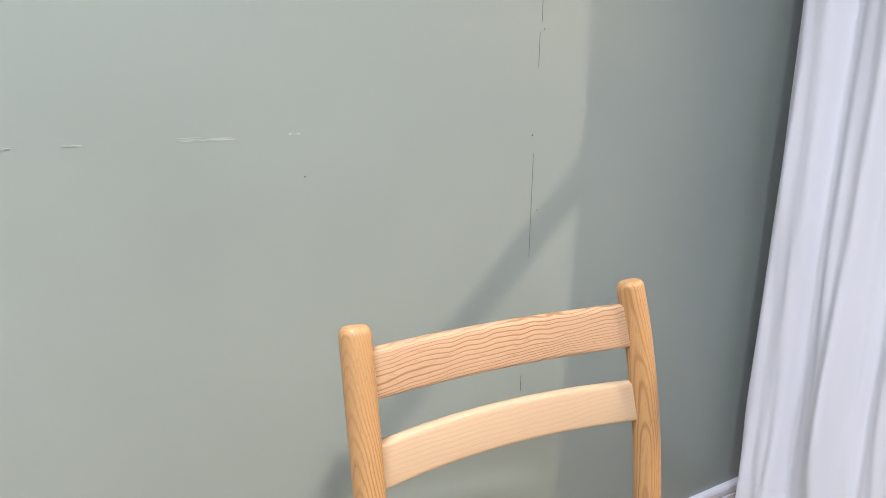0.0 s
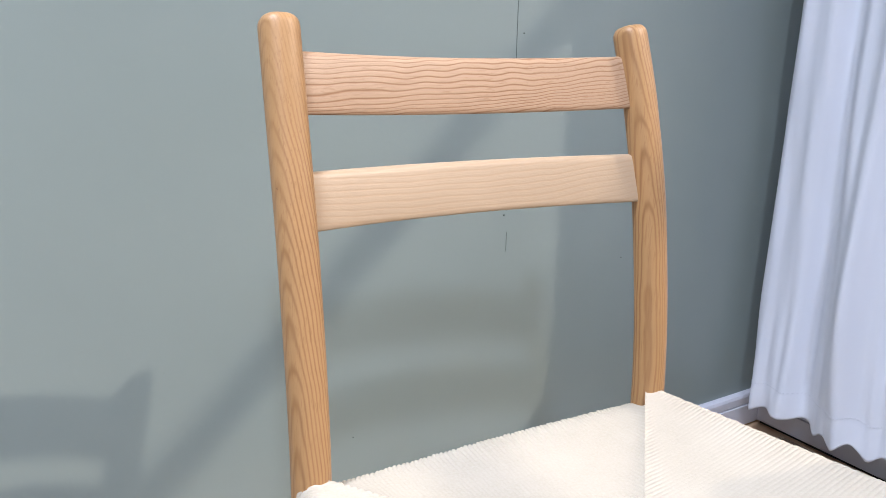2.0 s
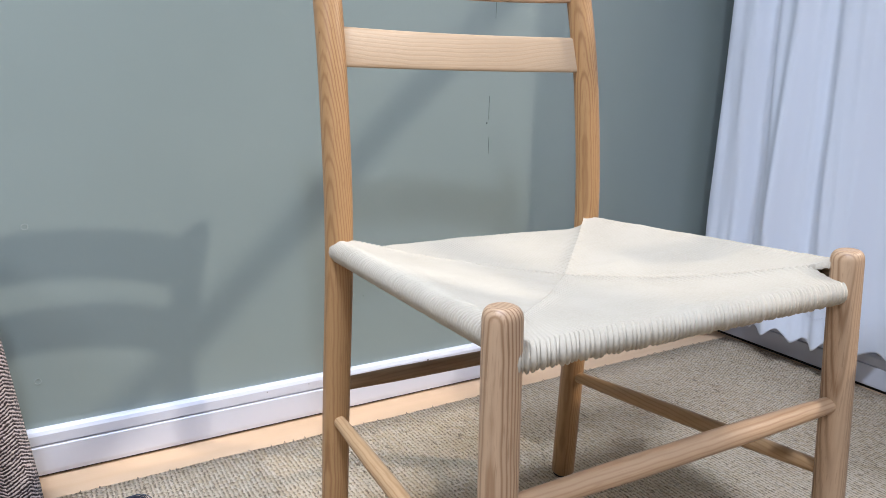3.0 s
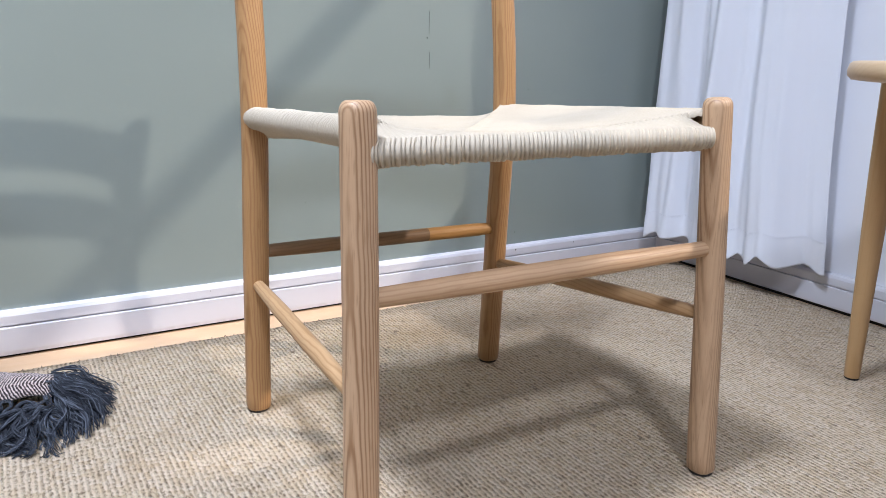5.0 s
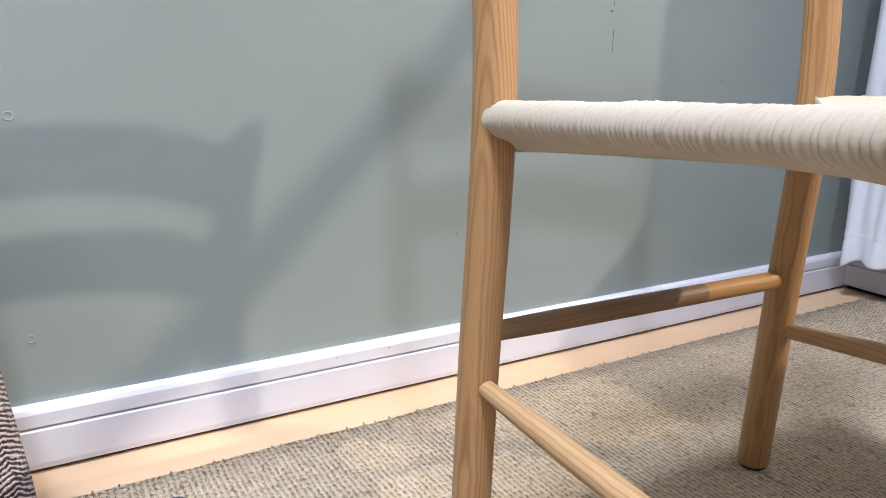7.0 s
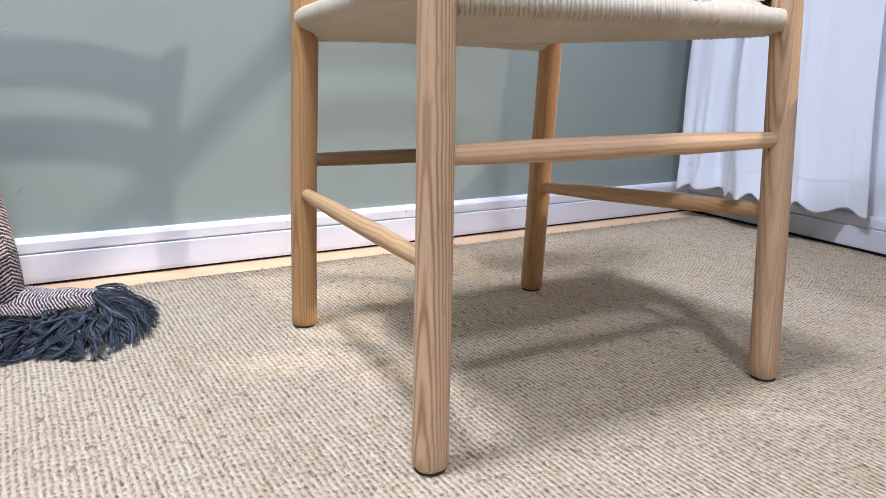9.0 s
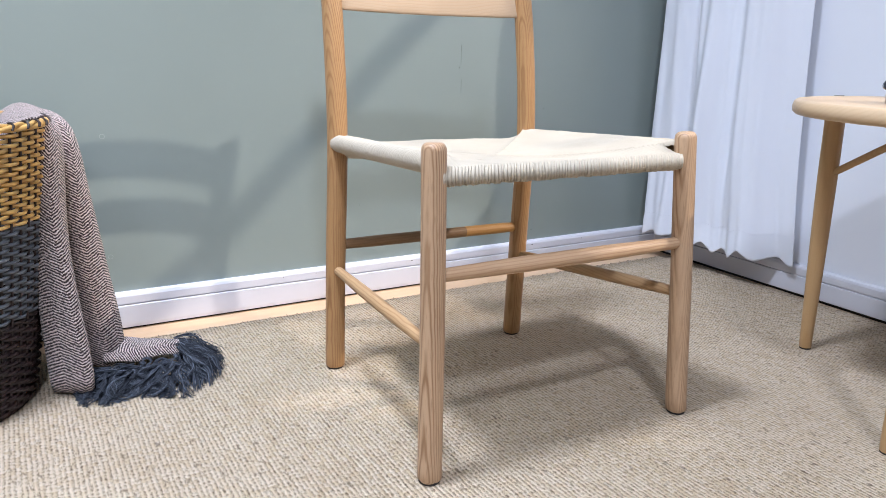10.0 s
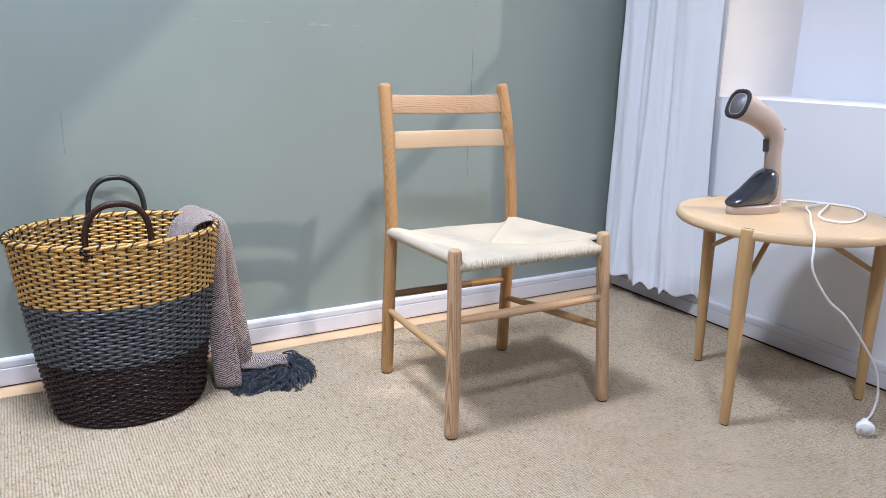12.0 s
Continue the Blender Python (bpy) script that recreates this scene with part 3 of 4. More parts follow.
def seat(parent):
    """Cord wound over four rails: each strand runs over a rail, round it and back beneath."""
    mid = sum(CORNERS.values(), Vector()) / 4
    side_z = {"fl": SIDE_FRONT, "fr": SIDE_FRONT, "bl": SIDE_BACK, "br": SIDE_BACK}
    sides = (("fl", "bl", SIDE_FRONT, SIDE_BACK, SIDE_R, 84), ("br", "fr", SIDE_BACK, SIDE_FRONT, SIDE_R, 84), ("bl", "br", BACK_Z + 0.002, BACK_Z - 0.002, END_R, 84), ("fr", "fl", FRONT_Z + 0.001, FRONT_Z + 0.001, END_R - 0.001, 84))
    for number, (p, q, za, zb, r, strands) in enumerate(sides):
        ca, cb = CORNERS[p], CORNERS[q]
        way = (cb - ca).normalized()
        inset = 0.009 if number == 3 else 0.004
        a, b = ca + way * inset, cb - way * inset
        inward = Vector((-way.y, way.x, 0))
        if inward.dot(mid - a) < 0:
            inward = -inward
        per, rows = 6, []
        wrap = (0.85, 0.85, 0.9, 2.0)[number]
        total = strands * per
        side_rail = number < 2
        rng = random.Random(number)
        lifts = [rng.uniform(-0.0005, 0.0005) for _ in range(strands + 1)]
        leans = [rng.uniform(-0.0012, 0.0012) for _ in range(strands + 1)]
        for k in range(total + 1):
            u = k / total
            zr = za + (zb - za) * u + (0.003 * (1 - (2 * u - 1) ** 2) if number == 2 else 0.0)
            on = a.lerp(b, u)
            s = 1 - abs(2 * u - 1)
            near = p if u < 0.5 else q
            seam = CORNERS[near].lerp(mid, 0.045 + 0.955 * s)
            run = seam - on
            strand = min(k // per, strands - 1)
            ridge = (0.0 if k % per == 0 else math.sin(math.pi * (k % per) / per) ** 0.55)
            bump = 0.0019 * ridge + lifts[strand]
            top = zr + r
            high = side_z[near] + SIDE_R
            valley = MIDDLE + (high - MIDDLE) * (1 - s) ** 1.9
            join = min(1.0, s / 0.13)
            end = valley + 0.0004 * side_rail if side_rail else top + (valley - top) * join * join * (3 - 2 * join)
            dent = 0.0016 * (1 - ridge) * (1 if s > 0.06 else 0)
            row = []
            for i in range(-2, 11):
                t = 1.0 if i < 0 else 0.992 if i == 0 else 1 - i / 10
                h = -0.007 * (i < -1) + top + (end - top) * (t ** 0.9) - 0.003 * s * math.sin(math.pi * t) + 0.0016 * noise.noise(Vector((on.x * 20 + run.x * t * 20, on.y * 20 + run.y * t * 20, number)))
                h -= dent * max(0.0, (t - 0.88) / 0.12)
                row.append(on + run * t + Vector((0, 0, h + bump * ((0.05 if number == 1 else 0.10) + 0.5 * (1 - t) ** 6 + 0.6 * max(0.0, (t - 0.86) / 0.14)))))
            skew = leans[strand] + 0.0075
            for i in range(1, 9):
                ang = math.pi * i / 8
                rr = r + bump * wrap - 0.00085 * wrap
                row.append(on + Vector((0, 0, zr + rr * math.cos(ang))) - inward * rr * math.sin(ang) * 1.05 + way * skew * math.sin(ang))
            low = zr - r
            for i in range(1, 7):
                t = i / 6
                corner = 0.4000 if near[0] == "f" else 0.3885
                under = corner + (0.3885 - corner) * s ** 0.7 - 0.002 * s
                row.append(on + run * t + Vector((0, 0, low + (under - low) * t - bump * 0.6)))
            rows.append(row)
        part("cord_panel", grid(rows), CORD, parent, "cream paper cord wound over the rail")
    # the rails show at their ends only
    for p, q, z0, z1, r, mat in (("fl", "bl", SIDE_FRONT, SIDE_BACK, 0.0085, WOOD_Y), ("fr", "br", SIDE_FRONT, SIDE_BACK, 0.0085, WOOD_Y), ("bl", "br", BACK_Z, BACK_Z, 0.0085, WOOD_X2), ("fl", "fr", FRONT_Z, FRONT_Z, 0.0085, WOOD_X2)):
        part("seat_rail", tube([CORNERS[p] + Vector((0, 0, z0)), CORNERS[q] + Vector((0, 0, z1))], r, 12), mat, parent)


def chair():
    ob = base("chair", (-1.0, -0.6, 0), "pale ash dining chair with two back slats and woven paper-cord seat", "chair")
    post(BL, 0.0168, 0.0166, ob, "back_post", WOOD_Z)
    post(BR, 0.0168, 0.0160, ob, "back_post", WOOD_Z)
    post(FL, 0.0162, 0.0152, ob, "front_leg", WOOD_ZL)
    post(FR, 0.0162, 0.0152, ob, "front_leg", WOOD_ZL)
    slat(0.7225, 0.7735, WOOD_X, 0.023, 0.0045, ob)
    slat(0.6285, 0.6760, WOOD_X2, 0.027, 0.0015, ob)
    stretcher(along(FL, 0.288), along(FR, 0.288), 0.0112, WOOD_X3, ob)
    stretcher(along(BL, 0.188), along(FL, 0.193), 0.0098, WOOD_Y, ob)
    stretcher(along(BR, 0.172), along(FR, 0.206), 0.0105, WOOD_Y, ob)
    a, b = along(BL, 0.232), along(BR, 0.230)
    cut = a.lerp(b, 0.675)
    part("stretcher", tube([a.lerp(cut, i / 10) for i in range(11)], [0.0085 + 0.0015 * min(1, i / 3) for i in range(11)], 14), WOOD_DARK, ob, "dark heartwood length of the rear stretcher")
    part("stretcher", tube([cut.lerp(b, i / 10) for i in range(11)], [0.0100 - 0.0015 * max(0, (i - 7) / 3) for i in range(11)], 14), WOOD_AMBER, ob, "amber sapwood length of the rear stretcher")
    seat(ob)
    for x, y, z, h in ((-1.189, -0.3535, 0.749, 0.0016), (-1.2038, -0.370, 0.664, 0.0060), (-1.190, -0.3990, 0.557, 0.0014)):
        bm = bmesh.new()
        bmesh.ops.create_uvsphere(bm, u_segments=8, v_segments=6, radius=1.0, matrix=Matrix.Translation((x, y, z)) @ Matrix.Diagonal((0.0012, 0.0022, h, 1)))
        part("knot", bm, KNOT, ob, "small dark knot in the wood")
    for leg in (BL, BR, FL, FR):
        p = leg[0]
        part("glide", lathe([(0.0140, -0.0005), (0.0150, 0.001), (0.0150, 0.0045)], p, 16), RUBBER, ob, "dark felt pad under the leg")


chair()


# ---- the basket and its throw ----
BX, BY, RIM = -1.862, -0.226, 0.448


def basket():
    ob = base("basket", (BX, BY, 0), "oval woven basket in honey, grey and brown bands with two handles", "basket")
    stakes = 62

    def size(z):
        t = max(0.0, z / RIM)
        k = t ** 0.8
        return 0.175 + (0.238 - 0.175) * k, 0.171 + (0.184 - 0.171) * k

    def spot(ang, z, out=0.0):
        a, b = size(z)
        return (BX + (a + out) * math.cos(ang), BY - 0.010 * (1 - z / RIM) + (b + out) * math.sin(ang), z)

    step = 0.0068
    for z0, z1, mat in ((0.006, 0.152, BROWNW), (0.152, 0.298, GREYW), (0.298, RIM - 0.012, HONEY)):
        count = round((z1 - z0) / step)
        for k in range(count):
            z = z0 + (k + 0.5) * (z1 - z0) / count
            n = stakes * 6
            pts = []
            jit = random.uniform(-0.0006, 0.0006)
            for i in range(n):
                ang = 2 * math.pi * i / n
                wave = math.sin(math.pi * i / 6 + math.pi * (k % 2))
                pts.append(spot(ang, z + jit + 0.0007 * noise.noise(Vector((ang * 5, z * 60, 0))), 0.0034 * wave + 0.0007 * noise.noise(Vector((ang * 9, z * 90, 4)))))
            part("weaver", tube(pts, 0.0029, 6, closed=True, flat=1.14), mat, ob)
    for k in range(stakes):
        ang = 2 * math.pi * (k + 0.5) / stakes
        part("stake", tube([spot(ang, z) for z in (0.0, 0.11, 0.22, 0.33, RIM)], 0.0024, 6), BROWNW, ob)
    bm = bmesh.new()
    for strand in range(3):
        n = 240
        pts = []
        for i in range(n):
            ang = 2 * math.pi * i / n
            tw = ang * 12 + strand * 2.094
            p = Vector(spot(ang, RIM - 0.004, 0.0045 * math.cos(tw)))
            p.z += 0.0035 * math.sin(tw)
            pts.append(p)
        tube(pts, 0.0038, 7, bm, closed=True)
    part("rim", bm, HONEY, ob, "twisted honey rattan rim")
    for k in range(44):
        ang = 2 * math.pi * (k + 0.3) / 44
        p = Vector(spot(ang, RIM - 0.004))
        out = Vector((math.cos(ang), math.sin(ang), 0))
        tan = Vector((-out.y, out.x, 0))
        part("binding", tube([p + (out * math.cos(q) + Vector((0, 0, 0.8)) * math.sin(q)) * 0.0092 + tan * 0.004 * q for q in (-0.4, 0.4, 1.2, 2.0, 2.8, 3.6)], 0.0021, 5), BROWNW, ob)
    a, b = size(0.006)
    part("bottom", lathe([(1.0, 0.0), (1.0, 0.008), (0.9, 0.010)], (BX, BY - 0.010, 0.0), 48, squash=(a, b)), BROWNW, ob)
    for y, x0, x1, top, lean in ((BY - 0.171, -1.944, -1.806, 0.541, -0.010), (BY + 0.182, -1.906, -1.768, 0.543, 0.004)):
        pts = [(x0, y, RIM - 0.035)]
        for i in range(25):
            t = math.pi * i / 24
            pts.append(((x0 + x1) / 2 - (x1 - x0) / 2 * math.copysign(abs(math.cos(t)) ** 0.85, math.cos(t)), y + lean * math.sin(t), RIM + (top - RIM) * math.sin(t) ** 0.8))
        pts.append((x1, y, RIM - 0.035))
        skin, words = (LEATHER, "dark brown wrapped handle") if y < BY else (BLACKENED, "blackened wrapped handle")
        h = part("handle", tube(smooth_path(pts, 2), 0.0071, 12), skin, ob, words)
        wrap = bmesh.new()
        fine = smooth_path(pts, 6)
        for k in range(4, len(fine) - 4, 3):
            way = (Vector(fine[k + 1]) - Vector(fine[k - 1])).normalized()
            side = way.cross(Vector((0, 1, 0))).normalized()
            other = way.cross(side)
            tube([Vector(fine[k]) + (side * math.cos(q) + other * math.sin(q)) * 0.0066 + way * q * 0.0006 for q in np.linspace(0, 2 * math.pi, 10)[:-1]], 0.0013, 4, wrap, closed=True)
        part("handle_wrap", wrap, skin, h)
        for x in (x0, x1):
            knot = bmesh.new()
            for dz in (-0.016, -0.006):
                tube([(x + 0.0092 * math.cos(q), y + 0.0090 * math.sin(q), RIM + dz + 0.003 * math.sin(2 * q)) for q in np.linspace(0, 2 * math.pi, 13)[:-1]], 0.0026, 6, knot, closed=True)
            part("handle_knot", knot, BROWNW, h, "dark lashing that ties the handle to the rim")


basket()


def throw_blanket():
    ob = base("throw_blanket", (-1.6, -0.25, 0), "brown herringbone wool throw with navy fringe draped over the basket", "blanket")
    # each row: height, then the sheet's plan from its front edge to its back edge
    rows = (
        (0.330, ((-1.720, -0.205), (-1.732, -0.180), (-1.735, -0.155), (-1.728, -0.130), (-1.732, -0.106), (-1.735, -0.084), (-1.725, -0.062))),
        (0.418, ((-1.680, -0.222), (-1.690, -0.196), (-1.695, -0.170), (-1.696, -0.142), (-1.702, -0.116), (-1.704, -0.092), (-1.700, -0.066))),
        (0.447, ((-1.652, -0.235), (-1.656, -0.208), (-1.662, -0.180), (-1.664, -0.152), (-1.668, -0.126), (-1.670, -0.100), (-1.668, -0.072))),
        (0.447, ((-1.624, -0.250), (-1.622, -0.228), (-1.628, -0.202), (-1.636, -0.180), (-1.630, -0.155), (-1.628, -0.122), (-1.638, -0.080))),
        (0.420, ((-1.640, -0.262), (-1.618, -0.262), (-1.606, -0.228), (-1.632, -0.196), (-1.596, -0.200), (-1.586, -0.165), (-1.612, -0.090))),
        (0.300, ((-1.660, -0.272), (-1.624, -0.288), (-1.612, -0.238), (-1.640, -0.182), (-1.592, -0.214), (-1.568, -0.190), (-1.602, -0.090))),
        (0.180, ((-1.664, -0.282), (-1.614, -0.308), (-1.618, -0.236), (-1.640, -0.172), (-1.588, -0.218), (-1.553, -0.196), (-1.594, -0.088))),
        (0.080, ((-1.662, -0.290), (-1.604, -0.326), (-1.624, -0.240), (-1.636, -0.162), (-1.580, -0.222), (-1.541, -0.205), (-1.584, -0.086))),
        (0.028, ((-1.660, -0.298), (-1.602, -0.334), (-1.630, -0.248), (-1.634, -0.166), (-1.574, -0.224), (-1.540, -0.208), (-1.578, -0.084))),
        (0.008, ((-1.656, -0.292), (-1.606, -0.322), (-1.632, -0.246), (-1.632, -0.168), (-1.574, -0.220), (-1.546, -0.206), (-1.576, -0.086))),
    )
    flat = []
    for z, plan in rows:
        rise = 0.010 * max(0.0, (z - 0.40) / 0.05)
        flat.append(np.array([(x, y, z + rise * (k / 6 - 0.25)) for k, (x, y) in enumerate(plan)]).ravel())
    fine = smooth_path(flat, 7)
    mesh_rows, uvs = [], []
    v = 0.0
    for k, f in enumerate(fine):
        pts = smooth_path(f.reshape(-1, 3), 8)
        pts = [p + np.array([0, 0, 0.0015 * noise.noise(Vector(p * 30))]) for p in pts]
        if k:
            v += float(np.linalg.norm(pts[20] - mesh_rows[-1][20]))
        mesh_rows.append(pts)
        uvs.append([(i * 0.0062, v) for i in range(len(pts))])
    bm = grid([[tuple(p) for p in r] for r in mesh_rows], uvs=uvs)
    tail, tail_uv = [], []
    for i in range(25):
        t = i / 24
        near = Vector((-1.575, -0.245, 0.030)).lerp(Vector((-1.452, -0.294, 0.040)), t)
        far = Vector((-1.570, -0.095, 0.012)).lerp(Vector((-1.450, -0.205, 0.016)), t)
        row, uvr = [], []
        for j in range(13):
            s = j / 12
            p = near.lerp(far, s)
            p.z += 0.016 * math.sin(math.pi * min(1, s * 0.9 + 0.1)) + 0.010 * noise.noise(Vector((p.x * 22, p.y * 22, 1))) - 0.012 * max(0, 0.2 - s) * 5
            row.append(p)
            uvr.append((s * 0.12, t * 0.15))
        tail.append(row)
        tail_uv.append(uvr)
    grid(tail, bm, tail_uv)
    sheet = part("sheet", bm, WOOL, ob)
    m = sheet.modifiers.new("thick", "SOLIDIFY")
    m.thickness, m.offset = 0.0035, 1.0
    bm = bmesh.new()
    random.seed(4)
    for k in range(230):
        side_bunch = k % 5 < 2
        t = random.random()
        if side_bunch:
            # hangs in waves off the end of the throw
            start = Vector((-1.453, -0.296, 0.046)).lerp(Vector((-1.449, -0.205, 0.030)), t) + Vector((random.uniform(-0.008, 0.002), random.uniform(-0.004, 0.004), random.uniform(-0.014, 0.006)))
            ang = -1.25 + 0.75 * t + random.uniform(-0.3, 0.3)
            length, curl = random.uniform(0.060, 0.090), random.uniform(0.20, 0.65)
            top = random.uniform(0.0, 0.012)
        else:
            # the tangled half sweeps sideways in loops
            start = Vector((-1.590, -0.268, 0.012)).lerp(Vector((-1.458, -0.300, 0.026)), t) + Vector((random.uniform(-0.02, 0.01), random.uniform(-0.035, 0.0), random.uniform(-0.006, 0.010)))
            ang = random.choice((3.05, -2.8, -2.2, -1.7, -1.2)) + random.uniform(-0.4, 0.4)
            length, curl = random.uniform(0.055, 0.105), random.uniform(0.5, 1.4)
            top = random.uniform(0.0, 0.016)
        ph, turns = random.uniform(0, 6), random.uniform(3, 8)
        n = 15
        spine, p = [], start.copy()
        for i in range(n):
            q = i / (n - 1)
            d = ang + curl * math.sin(ph + q * turns)
            if i:
                p = p + Vector((math.cos(d), math.sin(d), 0)) * length / (n - 1)
            p.x, p.y = max(p.x, -1.625 + 0.004 * math.sin(9 * q)), max(p.y, -0.392 + 0.01 * math.sin(40 * p.x))
            fall = (1 - q) ** (0.38 if side_bunch else 0.8)
            spine.append(Vector((p.x, p.y, max(0.003, start.z * fall + top * math.sin(math.pi * min(1, q * 1.1 + 0.08)) * (1 - 0.4 * q)))))
        for w in range(9):
            a0 = random.uniform(0, 6.28)
            spread = random.uniform(0.001, 0.006)
            pts = []
            for i, c in enumerate(spine):
                q = i / (n - 1)
                a = a0 + q * 5 + 0.7 * math.sin(ph + w + q * 11)
                e = spread * (0.4 + 0.9 * q)
                pts.append((c.x + e * math.cos(a), c.y + e * math.sin(a) * 0.8, max(0.0012, c.z + e * math.sin(a + 1.0) * 0.6)))
            tube(pts, random.uniform(0.0004, 0.0008), 3, bm)
    tagged(part("fringe", bm, FRINGE, ob, "tangled navy yarn fringe"), kind="stuff")


throw_blanket()


# ---- the side table and the steamer ----
TX, TY, TOP, TR = -0.352, -0.978, 0.502, 0.266
FEET = ((-0.588, -1.059), (-0.323, -0.740), (-0.140, -1.131))


def side_table():
    ob = base("side_table", (TX, TY, 0), "round pale birch side table on three tapered legs", "table")
    part("tabletop", lathe([(TR - 0.020, -0.026), (TR - 0.006, -0.0245), (TR - 0.001, -0.020), (TR, -0.012), (TR - 0.002, -0.004), (TR - 0.006, -0.0005), (TR - 0.012, 0)], (TX, TY, TOP), 72), BIRCH_X, ob)
    part("hub", lathe([(0.045, -0.062), (0.085, -0.056), (0.125, -0.040), (0.140, -0.0265)], (TX, TY, TOP), 40), BIRCH_X, ob, "rounded block under the tabletop")
    for fx, fy in FEET:
        way = Vector((fx - TX, fy - TY, 0)).normalized()
        foot = Vector((fx, fy, 0.003))
        top = Vector((TX, TY, 0)) + way * (TR - 0.011) + Vector((0, 0, TOP - 0.001))
        pts = [foot.lerp(top, s) for s in (0, 0.01, 0.12, 0.3, 0.5, 0.7, 0.85, 0.95, 0.99, 1.0)]
        leg = part("leg", tube(pts, [0.0112, 0.0118, 0.0128, 0.0146, 0.0165, 0.0178, 0.0178, 0.0178, 0.0172, 0.0160], 20), BIRCH_Z, ob)
        a = foot.lerp(top, 0.70)
        b = Vector((TX, TY, TOP - 0.048)) + way * 0.085
        part("brace", tube([a.lerp(b, i / 6) for i in range(7)], 0.0068, 12), BIRCH_Z, leg, "slim slanting brace")
        side = Vector((-way.y, way.x, 0))
        edge = Vector((TX, TY, TOP + 0.0003)) + way * (TR - 0.013)
        part("joint_line", tube([edge - side * 0.013, edge + side * 0.013], 0.0008, 5), SEAM, leg, "thin dark line where the leg meets the top")
        part("glide", lathe([(0.0108, -0.0005), (0.0110, 0.0040)], (fx, fy, 0), 12), RUBBER, leg, "dark felt pad")


side_table()


def steamer():
    heel = Vector((-0.334, -0.940, TOP))
    f = Vector((-0.992, 0.125, 0)).normalized()
    w = Vector((-f.y, f.x, 0))

    def at(d, s, h):
        return heel + f * d + w * s + Vector((0, 0, h))

    ob = base("garment_steamer", heel, "champagne handheld garment steamer with smoked tank standing on the table", "steamer")
    # foot plate and heel
    outline = []
    for k in range(40):
        a = 2 * math.pi * k / 40
        outline.append((0.080 + 0.083 * math.copysign(abs(math.cos(a)) ** 0.8, math.cos(a)), 0.0325 * math.copysign(abs(math.sin(a)) ** 0.7, math.sin(a)) * (1 - 0.25 * max(0, math.cos(a)))))
    bm = bmesh.new()
    rings = []
    for h, k in ((0.0, 0.96), (0.002, 0.985), (0.012, 1.0), (0.0185, 1.0), (0.0215, 0.975)):
        rings.append([bm.verts.new(at(0.080 + (d - 0.080) * k, s * k, h)) for d, s in outline])
    for a, b in zip(rings, rings[1:]):
        for i in range(40):
            bm.faces.new((a[i], a[(i + 1) % 40], b[(i + 1) % 40], b[i]))
    bm.faces.new(rings[0][::-1])
    bm.faces.new(rings[-1])
    part("foot_plate", bm, BEIGE, ob)
    # grip: rises from the heel and bends forward into the head
    spine = [(0.026, 0.008, 0.026), (0.026, 0.06, 0.0255), (0.031, 0.112, 0.0215), (0.036, 0.158, 0.0205), (0.040, 0.196, 0.0240), (0.063, 0.226, 0.0275), (0.106, 0.251, 0.0305), (0.150, 0.268, 0.0335), (0.163, 0.273, 0.0340)]
    path = smooth_path(spine, 6)
    part("body", tube([at(p[0], 0, p[1]) for p in path], [float(p[2]) for p in path], 24, up=w, flat=0.92, power=2.3), BEIGE, ob)
    part("button", tube([at(0.062, 0, 0.158), at(0.066, 0, 0.188)], [0.0075, 0.0068], 10), TANK, ob, "dark trigger button")
    # tank: a wedge that falls away to the toe
    bm = bmesh.new()
    rings = []
    for d, lo, hi, half in ((0.030, 0.021, 0.112, 0.026), (0.045, 0.0205, 0.116, 0.0300), (0.066, 0.0205, 0.108, 0.0325), (0.092, 0.0205, 0.084, 0.0325), (0.118, 0.0205, 0.062, 0.030), (0.142, 0.0205, 0.047, 0.0275), (0.157, 0.0205, 0.036, 0.0215), (0.1625, 0.0212, 0.028, 0.012)):
        ring = []
        for k in range(20):
            a = 2 * math.pi * k / 20
            c, s = math.cos(a), math.sin(a)
            ring.append(bm.verts.new(at(d, half * math.copysign(abs(c) ** 0.7, c), (lo + hi) / 2 + (hi - lo) / 2 * math.copysign(abs(s) ** 0.75, s))))
        rings.append(ring)
    for a, b in zip(rings, rings[1:]):
        for i in range(20):
            bm.faces.new((a[i], a[(i + 1) % 20], b[(i + 1) % 20], b[i]))
    bm.faces.new(rings[0][::-1])
    bm.faces.new(rings[-1])
    part("water_tank", bm, TANK, ob, "glossy smoked water tank")
    # head: plate ringed by bristles
    tip, nose = at(0.165, 0, 0.274), (at(0.165, 0.0, 0.273) - at(0.125, 0, 0.257)).normalized()
    side = w
    upv = nose.cross(side).normalized()
    if upv.z < 0:
        upv = -upv
    def rounded(a, ru, rs):
        c, s = math.cos(a), math.sin(a)
        return upv * ru * math.copysign(abs(c) ** 0.75, c) + side * rs * math.copysign(abs(s) ** 0.75, s)
    head = part("head_collar", tube([tip - nose * 0.012, tip + nose * 0.004, tip + nose * 0.006], [0.0355, 0.0365, 0.034], 24, up=w, power=2.4), BEIGE, ob)
    bm = bmesh.new()
    ring0 = [bm.verts.new(tip + nose * 0.008 + rounded(2 * math.pi * k / 28, 0.027, 0.024)) for k in range(28)]
    ring1 = [bm.verts.new(tip + nose * 0.002 + rounded(2 * math.pi * k / 28, 0.028, 0.025)) for k in range(28)]
    for i in range(28):
        bm.faces.new((ring0[i], ring0[(i + 1) % 28], ring1[(i + 1) % 28], ring1[i]))
    bm.faces.new(ring0)
    part("steam_plate", bm, STEEL, ob, "grey metal steam plate")
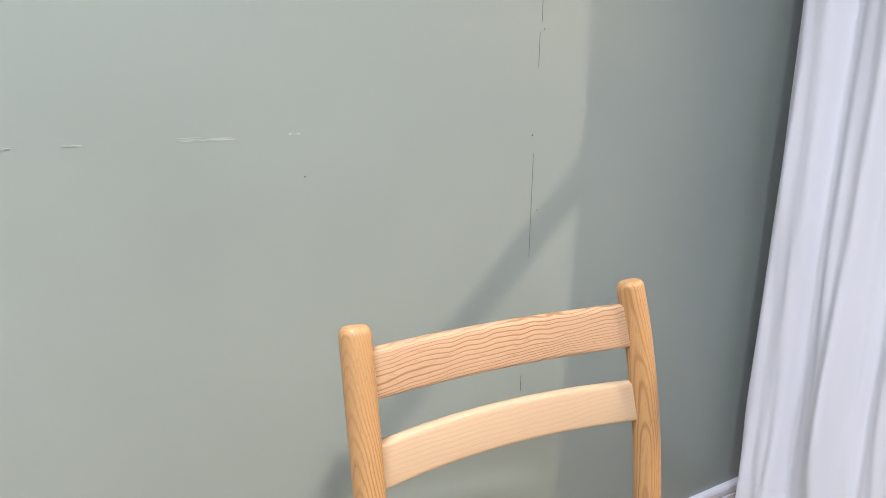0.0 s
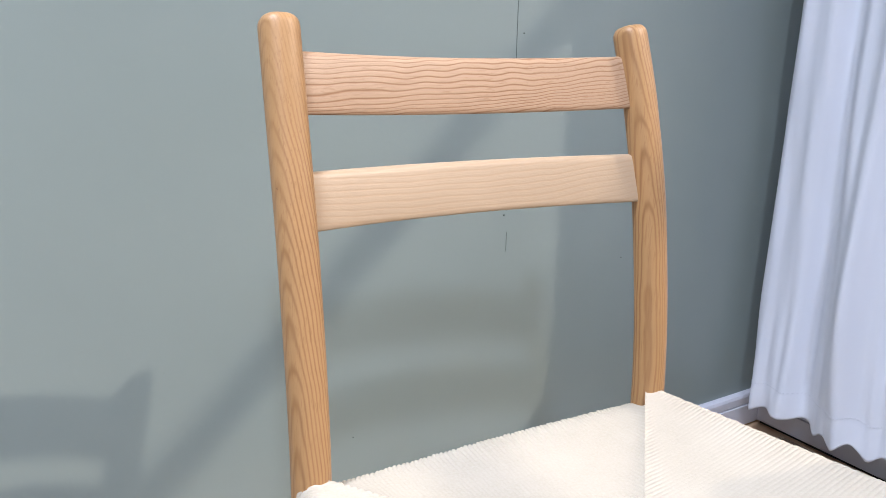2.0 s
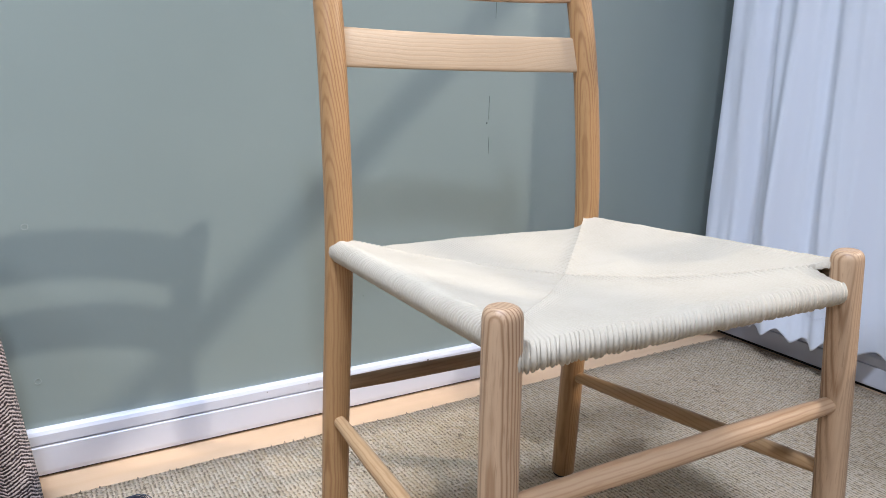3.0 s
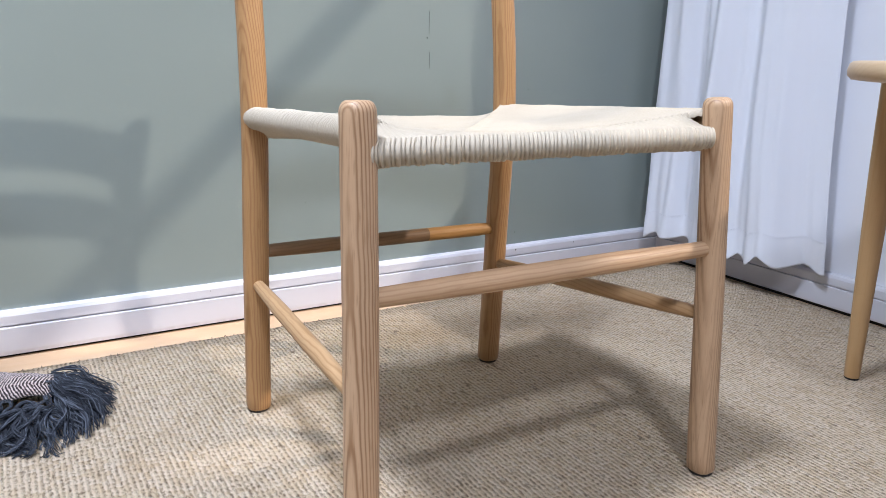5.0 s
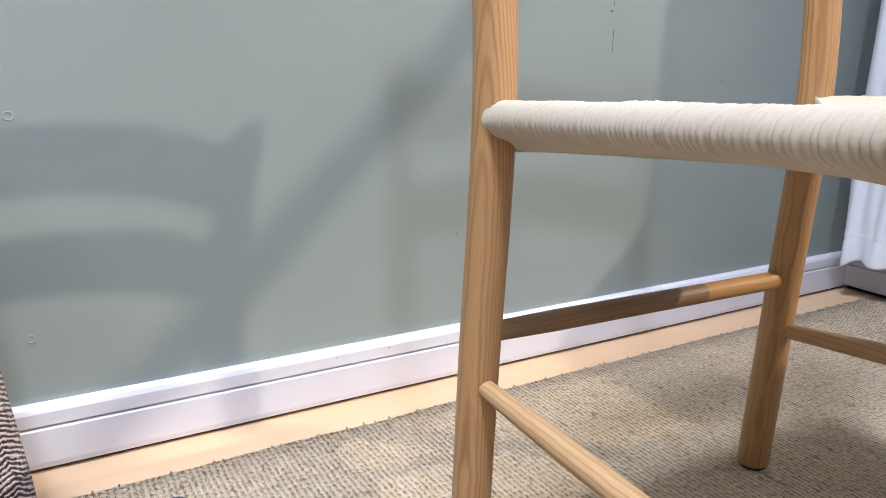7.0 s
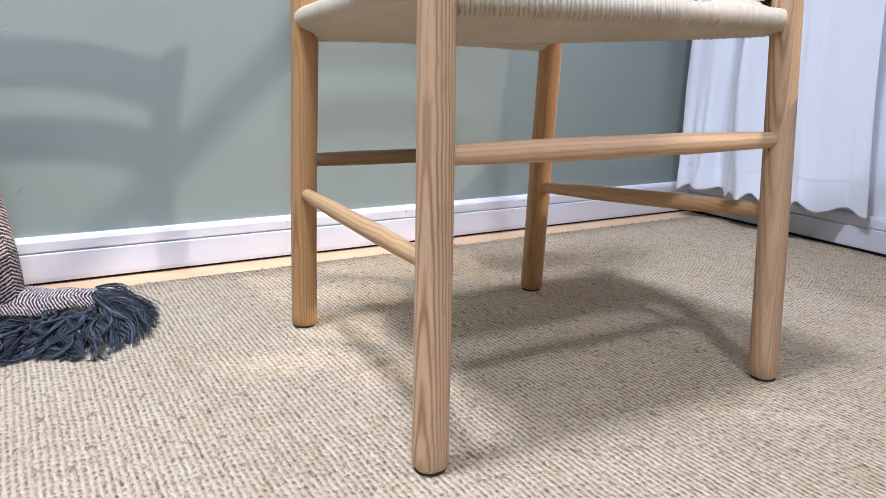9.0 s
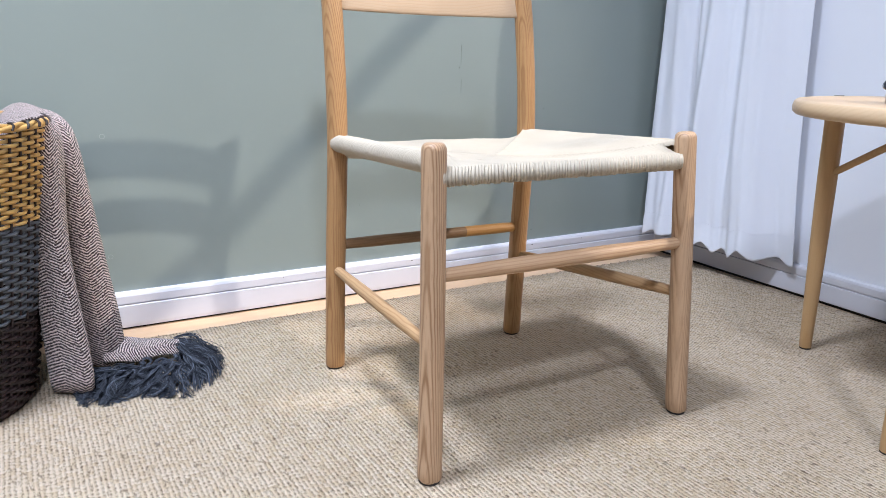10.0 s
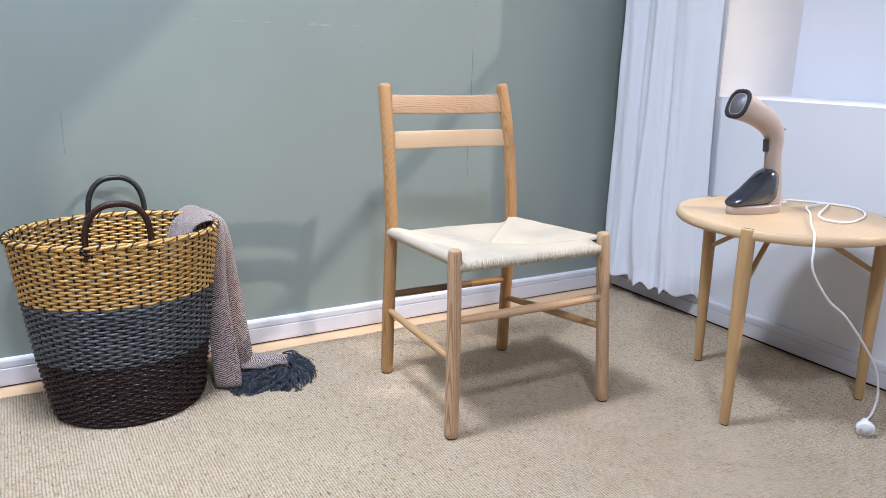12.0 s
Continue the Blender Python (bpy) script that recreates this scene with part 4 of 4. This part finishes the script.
    rim = tube([tip + nose * 0.0085 + rounded(2 * math.pi * k / 28, 0.0262, 0.0232) for k in range(28)], 0.0011, 6, closed=True)
    part("plate_rim", rim, BEIGE, ob, "thin pale rim round the steam plate")
    part("bend_ridge", tube([at(0.018, -0.012, 0.214), at(0.0165, 0, 0.216), at(0.018, 0.012, 0.214)], 0.0035, 8), BEIGE, ob)
    part("side_groove", tube([at(0.020, -0.0165, 0.100), at(0.028, -0.0190, 0.140), at(0.033, -0.0200, 0.175)], 0.0014, 6), STEEL, ob, "slim grey inset along the grip")
    bm = bmesh.new()
    tube([tip + nose * 0.007 + rounded(2 * math.pi * k / 40, 0.0330, 0.0300) for k in range(40)], 0.0050, 8, bm, closed=True)
    for k in range(32):
        a = 2 * math.pi * k / 32
        p = tip + nose * 0.006 + rounded(a, 0.0355, 0.0325)
        tube([p, p + nose * 0.0050 + rounded(a, 0.0014, 0.0014)], [0.0026, 0.0016], 5, bm)
    part("bristle_ring", bm, BRISTLE, ob, "black bristle ring")
    # cable with its plug
    z = TOP + 0.0035
    run = [at(-0.004, 0, 0.020), (-0.275, -0.925, TOP + 0.016), (-0.205, -0.875, z + 0.004), (-0.135, -0.925, z), (-0.110, -1.020, z), (-0.200, -1.100, z), (-0.325, -1.125, z), (-0.330, -1.060, z + 0.003), (-0.180, -0.985, z + 0.006), (-0.150, -0.960, z + 0.004), (-0.255, -0.975, z + 0.006),
           (-0.330, -1.035, z + 0.007), (-0.440, -1.115, z + 0.002), (-0.512, -1.172, z + 0.001), (-0.538, -1.192, TOP - 0.022), (-0.540, -1.200, 0.43), (-0.490, -1.214, 0.36), (-0.420, -1.226, 0.305), (-0.290, -1.232, 0.175), (-0.244, -1.232, 0.090), (-0.262, -1.238, 0.040), (-0.304, -1.246, 0.026)]
    cable = part("cable", tube(smooth_path(run, 8), 0.0028, 8), CABLE, ob, "thin white power cable")
    plug = lathe([(0.0055, -0.004), (0.0085, 0.0), (0.0085, 0.007), (0.0065, 0.009), (0.0075, 0.013), (0.0150, 0.018), (0.0205, 0.024), (0.0205, 0.036), (0.0190, 0.038)], (0, 0, 0), 24)
    turn = Vector((-0.66, -0.46, -0.20)).to_track_quat("Z", "Y").to_matrix().to_4x4()
    m = Matrix.Translation((-0.306, -1.246, 0.0280)) @ turn
    bmesh.ops.transform(plug, matrix=m, verts=plug.verts)
    pl = part("plug", plug, CABLE, cable, "white moulded plug")
    for s in (-0.0095, 0.0095):
        part("prong", tube([m @ Vector((s, 0, 0.036)), m @ Vector((s, 0, 0.056))], 0.0024, 8), BRASS, cable, "metal plug prong")


steamer()
